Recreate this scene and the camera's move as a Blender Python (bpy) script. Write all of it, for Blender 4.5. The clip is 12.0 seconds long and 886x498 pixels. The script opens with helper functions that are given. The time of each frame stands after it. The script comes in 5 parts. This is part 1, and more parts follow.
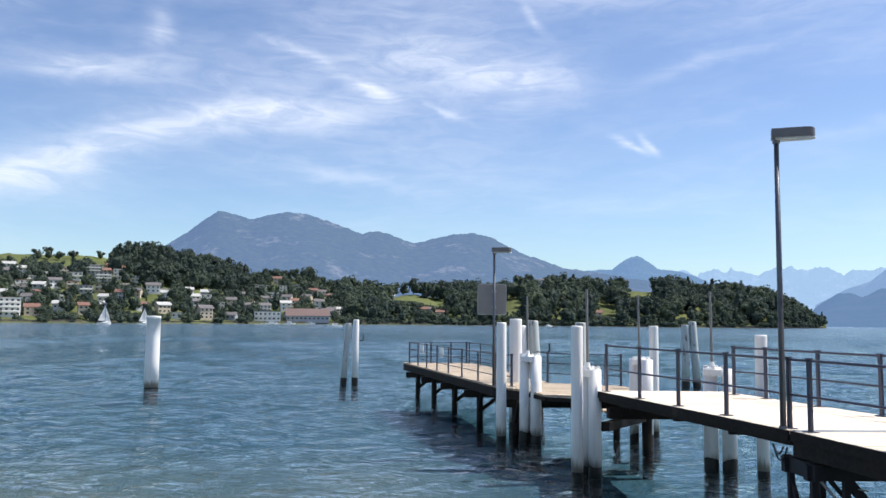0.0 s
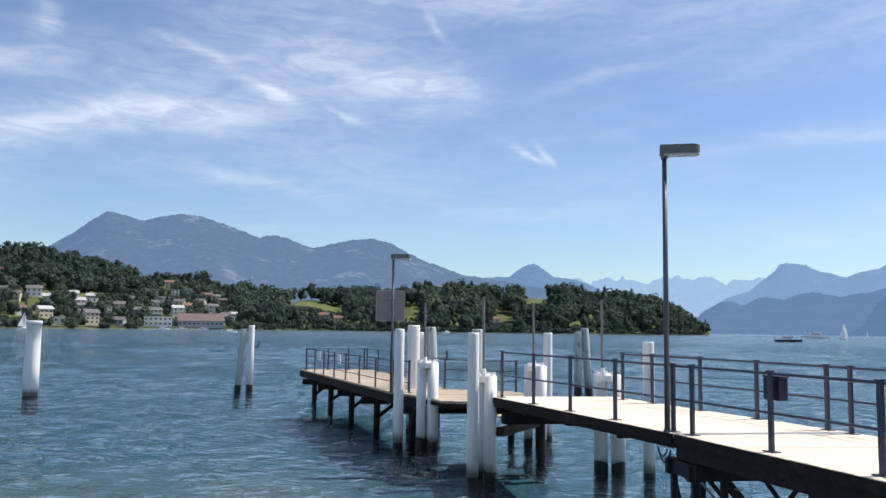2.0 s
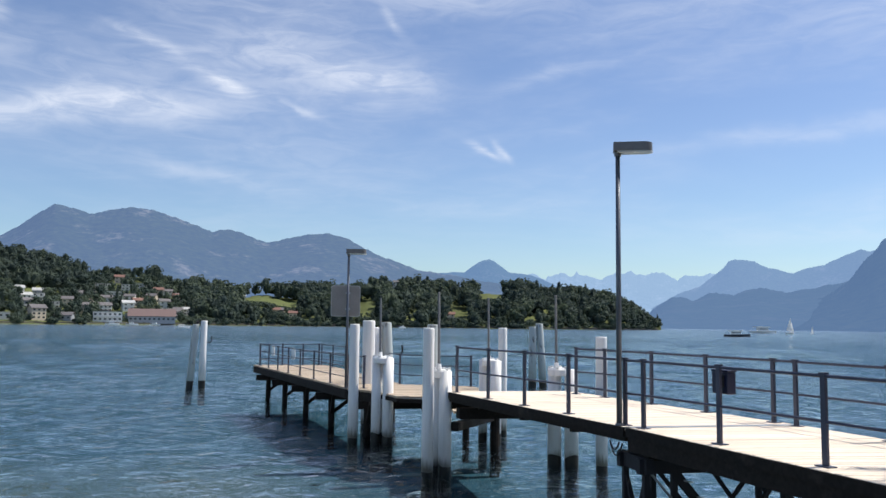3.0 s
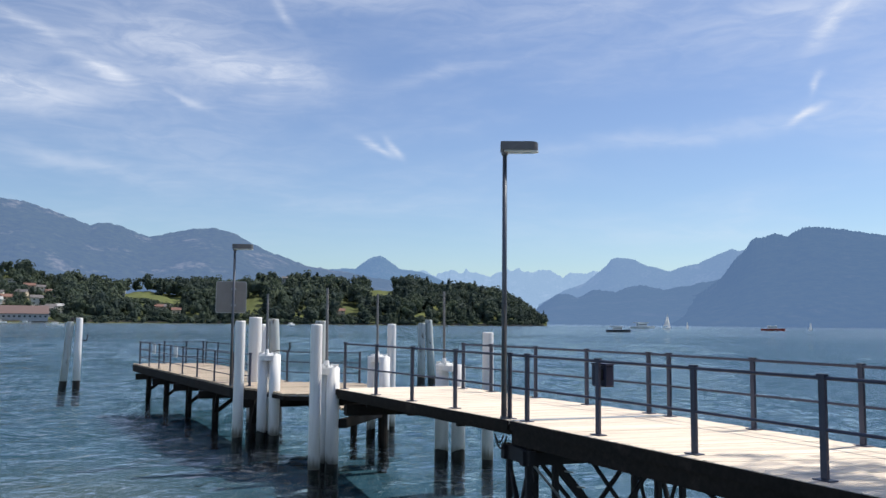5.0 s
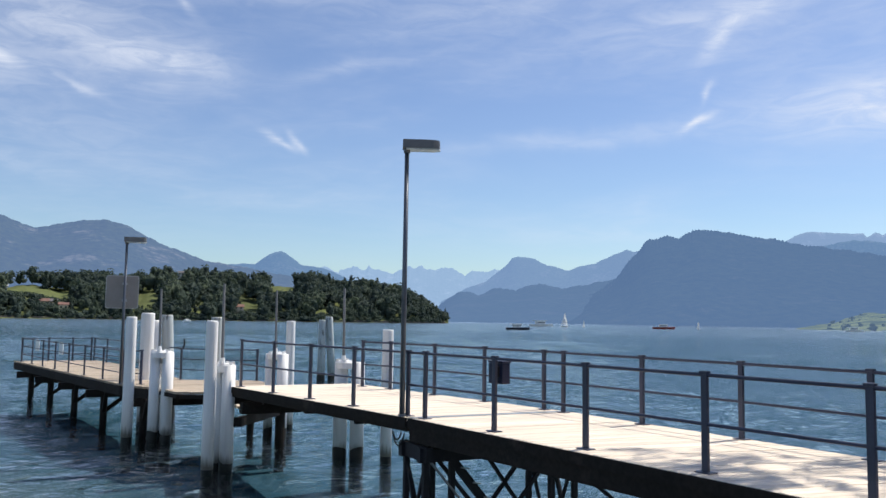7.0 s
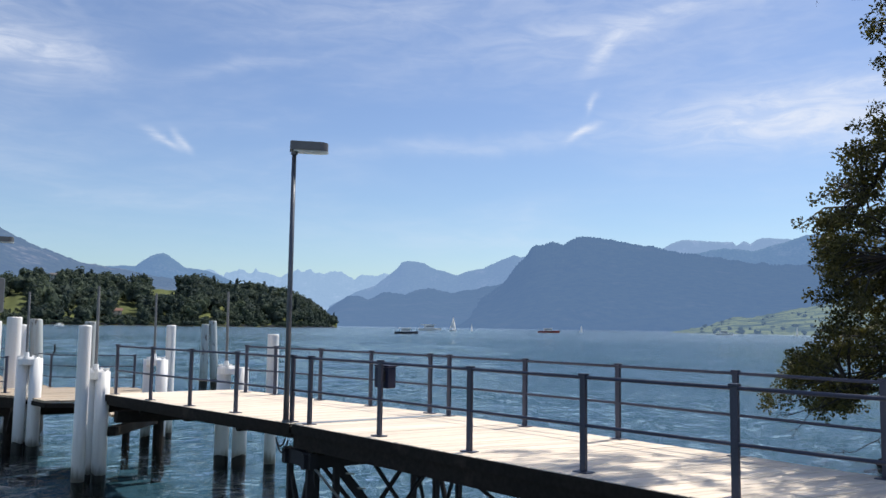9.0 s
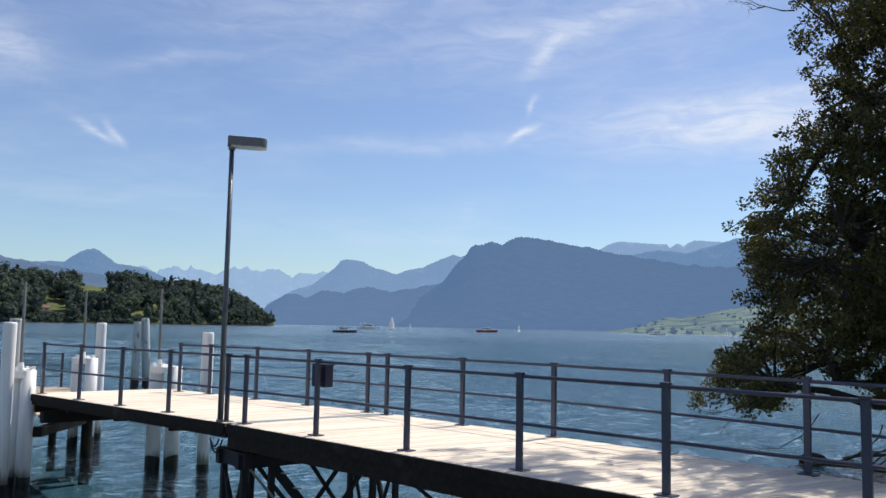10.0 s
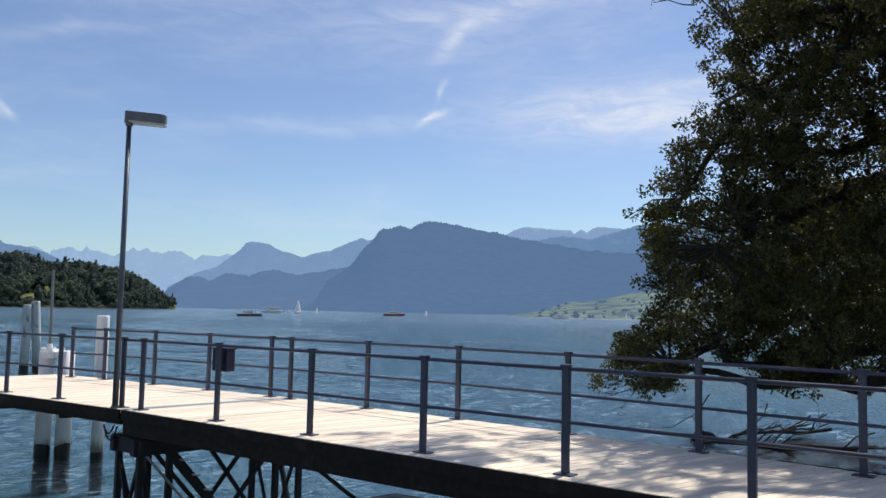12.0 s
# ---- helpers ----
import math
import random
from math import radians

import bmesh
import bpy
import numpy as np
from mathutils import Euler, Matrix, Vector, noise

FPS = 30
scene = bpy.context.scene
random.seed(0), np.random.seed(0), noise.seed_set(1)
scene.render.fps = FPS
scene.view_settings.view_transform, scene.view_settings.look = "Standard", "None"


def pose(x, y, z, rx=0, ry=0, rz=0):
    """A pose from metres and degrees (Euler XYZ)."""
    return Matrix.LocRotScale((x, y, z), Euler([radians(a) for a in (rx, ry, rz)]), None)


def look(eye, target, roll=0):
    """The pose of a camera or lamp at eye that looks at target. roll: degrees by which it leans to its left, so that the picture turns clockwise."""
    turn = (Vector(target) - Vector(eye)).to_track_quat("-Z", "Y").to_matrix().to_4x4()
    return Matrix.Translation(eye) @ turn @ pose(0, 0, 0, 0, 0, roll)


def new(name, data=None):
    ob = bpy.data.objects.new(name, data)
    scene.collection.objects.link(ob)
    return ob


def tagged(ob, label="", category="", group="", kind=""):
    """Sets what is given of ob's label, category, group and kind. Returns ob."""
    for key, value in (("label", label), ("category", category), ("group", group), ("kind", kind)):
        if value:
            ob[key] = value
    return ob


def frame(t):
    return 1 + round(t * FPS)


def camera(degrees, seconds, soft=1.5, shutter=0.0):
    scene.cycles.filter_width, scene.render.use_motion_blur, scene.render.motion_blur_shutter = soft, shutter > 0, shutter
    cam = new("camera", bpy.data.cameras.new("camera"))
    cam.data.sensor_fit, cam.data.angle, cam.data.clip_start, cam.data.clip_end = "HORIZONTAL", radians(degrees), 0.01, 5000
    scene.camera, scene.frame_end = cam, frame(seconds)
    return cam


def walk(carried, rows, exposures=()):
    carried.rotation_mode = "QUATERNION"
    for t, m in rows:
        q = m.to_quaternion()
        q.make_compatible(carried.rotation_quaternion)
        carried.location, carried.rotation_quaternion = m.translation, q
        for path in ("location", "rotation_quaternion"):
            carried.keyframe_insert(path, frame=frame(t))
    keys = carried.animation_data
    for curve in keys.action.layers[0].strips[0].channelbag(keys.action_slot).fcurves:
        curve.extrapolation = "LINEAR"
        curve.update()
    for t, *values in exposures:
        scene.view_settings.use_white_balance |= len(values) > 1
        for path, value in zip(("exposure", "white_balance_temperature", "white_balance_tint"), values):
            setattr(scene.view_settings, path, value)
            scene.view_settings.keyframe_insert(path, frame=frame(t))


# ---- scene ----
cam = camera(56.6, 12.0)
ROWS = [
    (0.0, 0.000, 0.000, 3.417, -2.111, 4.968, -0.585), (0.5, -0.004, -0.012, 3.419, -4.001, 4.929, -0.645),
    (1.0, -0.007, -0.020, 3.422, -5.892, 5.079, -0.648), (1.5, 0.016, -0.023, 3.426, -7.262, 5.438, -0.537),
    (2.0, 0.006, -0.040, 3.431, -9.139, 5.468, -0.787), (2.5, 0.010, -0.055, 3.426, -11.018, 5.335, -0.718),
    (3.0, 0.011, -0.044, 3.431, -12.218, 5.177, -0.739), (5.0, 0.044, -0.068, 3.423, -19.818, 5.023, -0.565),
    (5.5, 0.059, -0.071, 3.420, -21.928, 5.037, -0.695), (6.0, 0.066, -0.067, 3.427, -23.465, 4.992, -0.756),
    (6.5, 0.078, -0.081, 3.427, -24.876, 4.941, -0.900), (7.0, 0.079, -0.084, 3.430, -26.614, 4.909, -0.885),
    (9.0, 0.117, -0.096, 3.432, -34.294, 5.308, -0.829), (9.5, 0.111, -0.110, 3.426, -36.819, 5.302, -0.866),
    (10.0, 0.115, -0.104, 3.430, -38.540, 5.313, -1.096), (10.5, 0.129, -0.111, 3.428, -39.733, 5.307, -1.180),
    (11.0, 0.142, -0.087, 3.426, -41.349, 5.158, -1.207), (11.5, 0.157, -0.072, 3.427, -43.203, 4.543, -1.181),
    (12.0, 0.157, -0.093, 3.425, -44.960, 4.318, -1.199),
]
walk(cam, [(t, pose(x, y, z, 90 + pitch, roll, yaw)) for t, x, y, z, yaw, pitch, roll in ROWS],
     [(0.0, 0.36), (1.5, 0.26), (2.5, 0.15), (5.0, 0.02), (7.0, 0.04), (10.5, -0.02), (12.0, -0.06)])
EYE = 3.42

# ---- sun, sky and clouds ----
SUN_AZ, SUN_EL = radians(82), radians(57.5)
sun_way = Vector((math.cos(SUN_EL) * math.sin(SUN_AZ), math.cos(SUN_EL) * math.cos(SUN_AZ), math.sin(SUN_EL)))
sun = new("sun", bpy.data.lights.new("sun", "SUN"))
sun.data.energy, sun.data.angle, sun.data.color = 4.9, radians(0.53), (1.0, 0.95, 0.87)
sun.matrix_world = look(sun_way * 50, (0, 0, 0))

world = bpy.data.worlds.new("world")
scene.world = world
world.use_nodes = True


class Nodes:
    """Small helper to wire shader nodes."""

    def __init__(self, tree):
        self.tree = tree
        tree.nodes.clear()

    def add(self, kind, ins=(), **props):
        node = self.tree.nodes.new(kind)
        for key, value in props.items():
            setattr(node, key, value)
        for key, value in dict(ins).items():
            self.put(node.inputs[key], value)
        return node

    def put(self, socket, value):
        if isinstance(value, bpy.types.NodeSocket):
            self.tree.links.new(value, socket)
        else:
            socket.default_value = value

    def math(self, op, a, b=0.0, c=0.0):
        node = self.add("ShaderNodeMath", operation=op)
        for socket, value in zip(node.inputs, (a, b, c)):
            self.put(socket, value)
        return node.outputs[0]

    def mix(self, fac, a, b):
        node = self.add("ShaderNodeMix", data_type="RGBA")
        self.put(node.inputs[0], fac)
        self.put(node.inputs[6], a)
        self.put(node.inputs[7], b)
        return node.outputs[2]

    def noise(self, vector, scale, detail=4.0, rough=0.55, distort=0.0):
        return self.add("ShaderNodeTexNoise", {"Vector": vector, "Scale": scale, "Detail": detail, "Roughness": rough, "Distortion": distort}).outputs[0]

    def ramp(self, value, low, high, a=0.0, b=1.0):
        return self.add("ShaderNodeMapRange", {0: value, 1: low, 2: high, 3: a, 4: b}, interpolation_type="SMOOTHSTEP").outputs[0]

    def stretch(self, vector, scale):
        return self.add("ShaderNodeMapping", {"Vector": vector, "Scale": scale}).outputs[0]


def build_sky(n):
    sky = n.add("ShaderNodeTexSky", sky_type="NISHITA", sun_disc=False, sun_elevation=SUN_EL, sun_rotation=SUN_AZ,
                altitude=430, air_density=1.0, dust_density=0.6, ozone_density=1.6)
    way = n.add("ShaderNodeTexCoord").outputs["Generated"]
    xyz = n.add("ShaderNodeSeparateXYZ", {0: way})
    az = n.math("MULTIPLY", n.math("ARCTAN2", xyz.outputs[0], xyz.outputs[1]), 57.2958)
    el = n.math("MULTIPLY", n.math("ARCSINE", xyz.outputs[2]), 57.2958)
    flat = n.add("ShaderNodeCombineXYZ", {0: az, 1: el}).outputs[0]
    bend = n.noise(flat, 0.11, 4, 0.6)
    bend_b = n.noise(n.add("ShaderNodeVectorMath", {0: flat, 1: (31.0, 17.0, 5.0)}, operation="ADD").outputs[0], 0.16, 4, 0.6)
    az_b = n.math("ADD", az, n.math("MULTIPLY", n.math("SUBTRACT", bend, 0.5), 3.0))
    el_b = n.math("ADD", el, n.math("MULTIPLY", n.math("SUBTRACT", bend_b, 0.5), 2.0))
    # wisps of cirrus: azimuth, height, half length, half width, slant, density
    wisps = [(-21, 11.0, 7, 1.1, 21, 0.6), (-10, 13.9, 8, 1.1, 6, 0.62), (0.8, 18.3, 8, 2.4, -6, 0.42), (7, 16.4, 4.5, 1.1, -4, 0.5),
             (-8.3, 18.2, 2.2, 0.36, -14, 0.42), (-3.1, 15.8, 2.2, 0.5, -22, 0.7), (2.0, 14.5, 1.8, 0.24, -22, 0.32), (-21.5, 15.7, 4.5, 0.9, 0, 0.48),
             (-17.7, 18.8, 0.7, 1.4, 0, 0.4), (-26, 8.4, 4, 1.1, 0, 0.4), (-5, 9.8, 5, 0.6, -10, 0.28), (15, 12.1, 1.2, 0.25, -25, 0.6), (16.2, 12.1, 0.7, 0.22, -55, 0.6),
             (8.4, 20.6, 1.3, 0.3, -50, 0.32), (43.6, 13.2, 1.2, 0.25, 25, 0.95), (44.5, 15.2, 0.8, 0.3, 60, 0.55), (45.4, 18.9, 1.7, 0.5, 50, 0.5),
             (57, 13.6, 8, 1.7, 0, 0.7), (60, 15.2, 5, 0.5, 3, 0.5), (36, 12.4, 9, 0.6, 3, 0.28), (20, 17, 6, 0.5, 12, 0.22), (50, 20.8, 9, 1.0, 8, 0.35),
             (30, 21, 9, 1.2, 6, 0.25), (10, 23, 12, 1.6, -4, 0.35)]
    total = None
    for a, e, long, wide, slant, dense in wisps:
        c, s = math.cos(radians(slant)), math.sin(radians(slant))
        da, de = n.math("SUBTRACT", az_b, a), n.math("SUBTRACT", el_b, e)
        u = n.math("ADD", n.math("MULTIPLY", da, c / long), n.math("MULTIPLY", de, s / long))
        v = n.math("ADD", n.math("MULTIPLY", da, -s / wide), n.math("MULTIPLY", de, c / wide))
        d = n.math("ADD", n.math("MULTIPLY", u, u), n.math("MULTIPLY", v, v))
        m = n.math("MULTIPLY", n.math("EXPONENT", n.math("MULTIPLY", d, -1.0)), dense)
        total = m if total is None else n.math("ADD", total, m)
    fibre = n.noise(n.stretch(flat, (0.3, 1.2, 1)), 0.8, 8, 0.62, 0.9)
    veil = n.ramp(n.noise(n.stretch(flat, (0.25, 1.0, 1)), 0.12, 5, 0.6, 0.4), 0.36, 0.8, 0.0, 0.42)
    cover = n.math("MULTIPLY", n.math("ADD", total, veil), n.ramp(fibre, 0.3, 0.7, 0.45, 1.08))
    cover = n.math("MINIMUM", n.math("MULTIPLY", cover, n.ramp(el, 1.0, 9.0)), 0.9)
    clear = n.add("ShaderNodeVectorMath", {0: sky.outputs[0], 1: (SKY_GAIN,) * 3}, operation="MULTIPLY").outputs[0]
    hue = n.mix(n.ramp(el, 0.0, 16.0), LOW_TINT + (1,), SKY_TINT + (1,))
    tint = n.mix(1.0, clear, hue)
    tint.node.blend_type = "MULTIPLY"
    colour = n.mix(cover, tint, (CLOUD[0], CLOUD[1], CLOUD[2], 1))
    back = n.add("ShaderNodeBackground", {"Color": colour, "Strength": 1.0})
    n.tree.links.new(back.outputs[0], n.add("ShaderNodeOutputWorld").inputs[0])


SKY_GAIN, SKY_TINT, LOW_TINT, CLOUD = 0.108, (0.98, 1.01, 1.14), (0.87, 1.0, 1.10), (0.79, 0.84, 0.95)
build_sky(Nodes(world.node_tree))


# ---- materials ----
def material(name, build):
    mat = bpy.data.materials.new(name)
    mat.use_nodes = True
    n = Nodes(mat.node_tree)
    n.tree.links.new(build(n), n.add("ShaderNodeOutputMaterial").inputs[0])
    return mat


def surface(name, colour, rough=0.6, metal=0.0, vary=0.25, scale=3.0, grain=40.0, bump=0.2, depth=0.004, stretch=(1, 1, 1), stain=None, stain_at=(0.55, 0.75), random=0.0, spec=0.5):
    """Paint, wood, stone or metal with two scales of variation, a stain and fine relief."""
    def build(n):
        at = n.stretch(n.add("ShaderNodeTexCoord").outputs["Object"], stretch)
        big, fine = n.noise(at, scale, 5), n.noise(at, grain, 4)
        dark = tuple(c * (1 - vary) for c in colour) + (1,)
        light = tuple(min(1.0, c * (1 + vary)) for c in colour) + (1,)
        c = n.mix(n.ramp(n.math("ADD", n.math("MULTIPLY", big, 0.6), n.math("MULTIPLY", fine, 0.4)), 0.3, 0.7), dark, light)
        if random:
            rand = n.add("ShaderNodeObjectInfo").outputs["Random"]
            tone = n.ramp(rand, 0, 1, 1 - random, 1 + random)
            c = n.add("ShaderNodeVectorMath", {0: c, 1: n.add("ShaderNodeCombineXYZ", {0: tone, 1: tone, 2: tone}).outputs[0]}, operation="MULTIPLY").outputs[0]
        if stain:
            c = n.mix(n.ramp(n.noise(at, scale * 1.7, 6, 0.65), *stain_at), c, stain + (1,))
        relief = n.add("ShaderNodeBump", {"Strength": bump, "Distance": depth, "Height": fine}).outputs[0]
        return n.add("ShaderNodeBsdfPrincipled", {"Base Color": c, "Roughness": n.ramp(big, 0.2, 0.8, rough * 0.85, min(1, rough * 1.15)), "Metallic": metal, "Normal": relief, "Specular IOR Level": spec}).outputs[0]
    return material(name, build)


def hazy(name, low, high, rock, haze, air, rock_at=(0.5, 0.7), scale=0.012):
    """Far slopes of wood, pasture and rock, with haze mixed in as blue emission."""
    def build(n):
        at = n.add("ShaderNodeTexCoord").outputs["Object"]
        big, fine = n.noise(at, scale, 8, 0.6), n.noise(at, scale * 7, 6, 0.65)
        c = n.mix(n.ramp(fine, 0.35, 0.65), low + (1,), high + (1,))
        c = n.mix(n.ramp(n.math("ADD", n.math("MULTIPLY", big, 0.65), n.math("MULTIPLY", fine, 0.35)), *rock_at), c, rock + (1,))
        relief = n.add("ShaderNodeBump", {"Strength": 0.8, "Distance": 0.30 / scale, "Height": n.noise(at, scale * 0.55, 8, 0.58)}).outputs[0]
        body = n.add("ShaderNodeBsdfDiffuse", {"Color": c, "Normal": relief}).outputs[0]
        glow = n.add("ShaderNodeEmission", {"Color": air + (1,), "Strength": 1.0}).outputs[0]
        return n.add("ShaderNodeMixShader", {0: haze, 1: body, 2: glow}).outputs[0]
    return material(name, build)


def leafy(name, dark, light, shine=0.3, through_light=0.25):
    def build(n):
        rand = n.add("ShaderNodeNewGeometry").outputs["Random Per Island"]
        at = n.add("ShaderNodeTexCoord").outputs["Object"]
        f = n.math("ADD", n.math("MULTIPLY", rand, 0.6), n.math("MULTIPLY", n.noise(at, 0.35, 4), 0.5))
        c = n.mix(n.ramp(f, 0.15, 0.95), dark + (1,), light + (1,))
        body = n.add("ShaderNodeBsdfPrincipled", {"Base Color": c, "Roughness": 0.55, "Specular IOR Level": shine}).outputs[0]
        thin = n.add("ShaderNodeBsdfTranslucent", {"Color": n.mix(0.5, c, (light[0], light[1], light[2] * 0.5, 1))}).outputs[0]
        return n.add("ShaderNodeMixShader", {0: through_light, 1: body, 2: thin}).outputs[0]
    return material(name, build)


def woods(name, dark, light):
    """Crowns of a far wood: clumped foliage with gaps of shade in the relief."""
    def build(n):
        at = n.add("ShaderNodeTexCoord").outputs["Object"]
        rand = n.add("ShaderNodeNewGeometry").outputs["Random Per Island"]
        tree, stand = n.noise(at, 0.075, 2), n.noise(at, 0.015, 3)
        f = n.math("ADD", n.math("MULTIPLY", tree, 0.75), n.math("ADD", n.math("MULTIPLY", rand, 0.12), n.math("MULTIPLY", stand, 0.3)))
        c = n.mix(n.ramp(f, 0.36, 0.92), dark + (1,), light + (1,))
        body = n.add("ShaderNodeBsdfPrincipled", {"Base Color": c, "Roughness": 0.75, "Specular IOR Level": 0.2}).outputs[0]
        thin = n.add("ShaderNodeBsdfTranslucent", {"Color": c}).outputs[0]
        return n.add("ShaderNodeMixShader", {0: 0.3, 1: body, 2: thin}).outputs[0]
    return material(name, build)


def lake(name):
    """Clear rippled water: sky on the surface, and what lies below seen through it."""
    def build(n):
        at = n.add("ShaderNodeTexCoord").outputs["Object"]
        far = n.add("ShaderNodeVectorMath", {0: at}, operation="LENGTH").outputs["Value"]
        gusts = n.math("ADD", n.math("MULTIPLY", n.noise(n.stretch(at, (0.22, 0.05, 1)), 1.0, 5, 0.6), 0.5), n.math("MULTIPLY", n.noise(n.stretch(at, (0.05, 0.014, 1)), 1.0, 5, 0.6), 0.5))
        wide = n.noise(n.stretch(at, (0.45, 0.34, 1)), 0.5, 4, 0.55, 0.4)
        swell = n.noise(n.stretch(at, (0.6, 1.05, 1)), 1.0, 3, 0.5, 0.5)
        chop = n.noise(n.stretch(at, (0.6, 1.25, 1)), 3.4, 4, 0.55, 0.5)
        ripple = n.noise(at, 8.0, 3, 0.5)
        breeze = n.ramp(gusts, 0.36, 0.64, 0.55, 1.0)
        h = n.math("ADD", n.math("ADD", n.math("MULTIPLY", wide, 0.5), n.math("MULTIPLY", swell, 0.75)), n.math("ADD", n.math("MULTIPLY", chop, 0.5), n.math("MULTIPLY", ripple, 0.06)))
        relief = n.add("ShaderNodeBump", {"Strength": breeze, "Distance": 0.31, "Height": h}).outputs[0]
        clear = n.add("ShaderNodeBsdfTransparent", {"Color": (0.97, 0.99, 0.99, 1)}).outputs[0]
        gloss = n.add("ShaderNodeBsdfGlossy", {"Color": (1, 1, 1, 1), "Roughness": n.ramp(far, 25.0, 300.0, 0.03, 0.14), "Normal": relief}).outputs[0]
        edge = n.add("ShaderNodeFresnel", {"IOR": 1.21, "Normal": relief}).outputs[0]
        return n.add("ShaderNodeMixShader", {0: edge, 1: clear, 2: gloss}).outputs[0]
    return material(name, build)


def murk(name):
    """Colour below the surface: sandy bed at left by the bank, darker blue-green elsewhere."""
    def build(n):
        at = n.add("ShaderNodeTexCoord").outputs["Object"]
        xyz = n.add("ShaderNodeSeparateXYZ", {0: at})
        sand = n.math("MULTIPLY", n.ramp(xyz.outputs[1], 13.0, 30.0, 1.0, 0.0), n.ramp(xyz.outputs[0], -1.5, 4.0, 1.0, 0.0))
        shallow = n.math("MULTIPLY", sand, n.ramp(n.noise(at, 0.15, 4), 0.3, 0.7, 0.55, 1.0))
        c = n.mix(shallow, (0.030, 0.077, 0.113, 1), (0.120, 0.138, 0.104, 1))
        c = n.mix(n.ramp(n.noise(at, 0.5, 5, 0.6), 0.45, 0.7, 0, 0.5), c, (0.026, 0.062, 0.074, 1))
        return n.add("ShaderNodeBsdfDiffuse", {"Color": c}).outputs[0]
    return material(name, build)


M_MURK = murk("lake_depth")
M_WATER = lake("lake_water")
M_PLANK = surface("bleached_plank", (0.79, 0.665, 0.525), 0.7, vary=0.18, scale=1.2, grain=9, stretch=(0.6, 7, 3), bump=0.35, stain=(0.48, 0.39, 0.30), stain_at=(0.62, 0.9), random=0.08)
M_BOARD = surface("weathered_board", (0.46, 0.37, 0.27), 0.75, vary=0.22, scale=1.2, grain=9, stretch=(2, 7, 3), bump=0.35, stain=(0.25, 0.19, 0.14), random=0.14)
M_BEAM = surface("tarred_beam", (0.020, 0.016, 0.013), 0.85, vary=0.5, scale=1.0, grain=14, stain=(0.05, 0.038, 0.03), bump=0.4, spec=0.2)
M_STEEL = surface("slate_blue_rail_paint", (0.050, 0.055, 0.085), 0.42, metal=0.25, vary=0.22, scale=2.0, grain=60, bump=0.12, stain=(0.11, 0.085, 0.08), stain_at=(0.66, 0.85))
M_POLE = surface("lamp_pole_paint", (0.12, 0.13, 0.15), 0.4, metal=0.5, vary=0.2, scale=1.5, grain=50, bump=0.1)
M_LAMPBODY = surface("lamp_housing", (0.17, 0.16, 0.155), 0.4, metal=0.5, vary=0.15, scale=6, grain=60, bump=0.1)
M_LENS = surface("lamp_diffuser", (0.62, 0.64, 0.60), 0.25, vary=0.1, scale=8, grain=50, bump=0.05)
def pile_paint(name, colour, worn, worn_at, streak):
    """Paint on a pile: long dirty streaks, bare patches and an uneven brown growth above the water."""
    def build(n):
        at = n.add("ShaderNodeTexCoord").outputs["Object"]
        z = n.add("ShaderNodeSeparateXYZ", {0: at}).outputs[2]
        run = n.noise(n.stretch(at, (9, 9, 0.5)), 1.3, 5, 0.6)
        fine = n.noise(at, 22, 4)
        c = n.mix(n.ramp(run, 0.42, 0.75, 0, streak), colour + (1,), (0.40, 0.38, 0.33, 1))
        c = n.mix(n.ramp(n.noise(n.stretch(at, (3, 3, 0.9)), 1.6, 6, 0.65), *worn_at), c, worn + (1,))
        edge = n.math("ADD", z, n.math("MULTIPLY", n.math("SUBTRACT", run, 0.5), 0.5))
        c = n.mix(n.ramp(edge, 0.12, 0.42, 0.85, 0.0), c, (0.13, 0.105, 0.065, 1))
        relief = n.add("ShaderNodeBump", {"Strength": 0.25, "Distance": 0.004, "Height": n.math("ADD", fine, run)}).outputs[0]
        return n.add("ShaderNodeBsdfPrincipled", {"Base Color": c, "Roughness": n.ramp(run, 0.2, 0.8, 0.42, 0.65), "Normal": relief}).outputs[0]
    return material(name, build)


M_PILE = pile_paint("white_pile_paint", (0.80, 0.79, 0.77), (0.56, 0.54, 0.50), (0.66, 0.85), 0.22)
M_PILEOLD = pile_paint("worn_pile_wood", (0.46, 0.50, 0.49), (0.13, 0.12, 0.105), (0.54, 0.68), 0.7)
M_ALGAE = surface("wet_algae", (0.011, 0.009, 0.006), 0.4, vary=0.5, scale=4, grain=25, bump=0.5, stain=(0.05, 0.045, 0.018))
M_IRON = surface("dark_iron", (0.016, 0.016, 0.019), 0.7, metal=0.2, vary=0.35, scale=3, grain=40, bump=0.2, stain=(0.10, 0.045, 0.025), stain_at=(0.68, 0.85))
M_GALV = surface("galvanised_tube", (0.42, 0.43, 0.43), 0.4, metal=0.8, vary=0.12, scale=4, grain=50, bump=0.1)
M_TUBE = surface("weathered_tube", (0.20, 0.20, 0.20), 0.6, metal=0.3, vary=0.2, scale=4, grain=50, bump=0.1)
M_SIGN = surface("sign_back", (0.27, 0.24, 0.22), 0.45, metal=0.3, vary=0.1, scale=2, grain=30, bump=0.08)
M_SIGNRIM = surface("sign_rim", (0.40, 0.39, 0.37), 0.4, metal=0.5, vary=0.1)
M_BLUEBOX = surface("dark_blue_plastic", (0.008, 0.011, 0.04), 0.45, vary=0.2, scale=5, grain=40, bump=0.05)
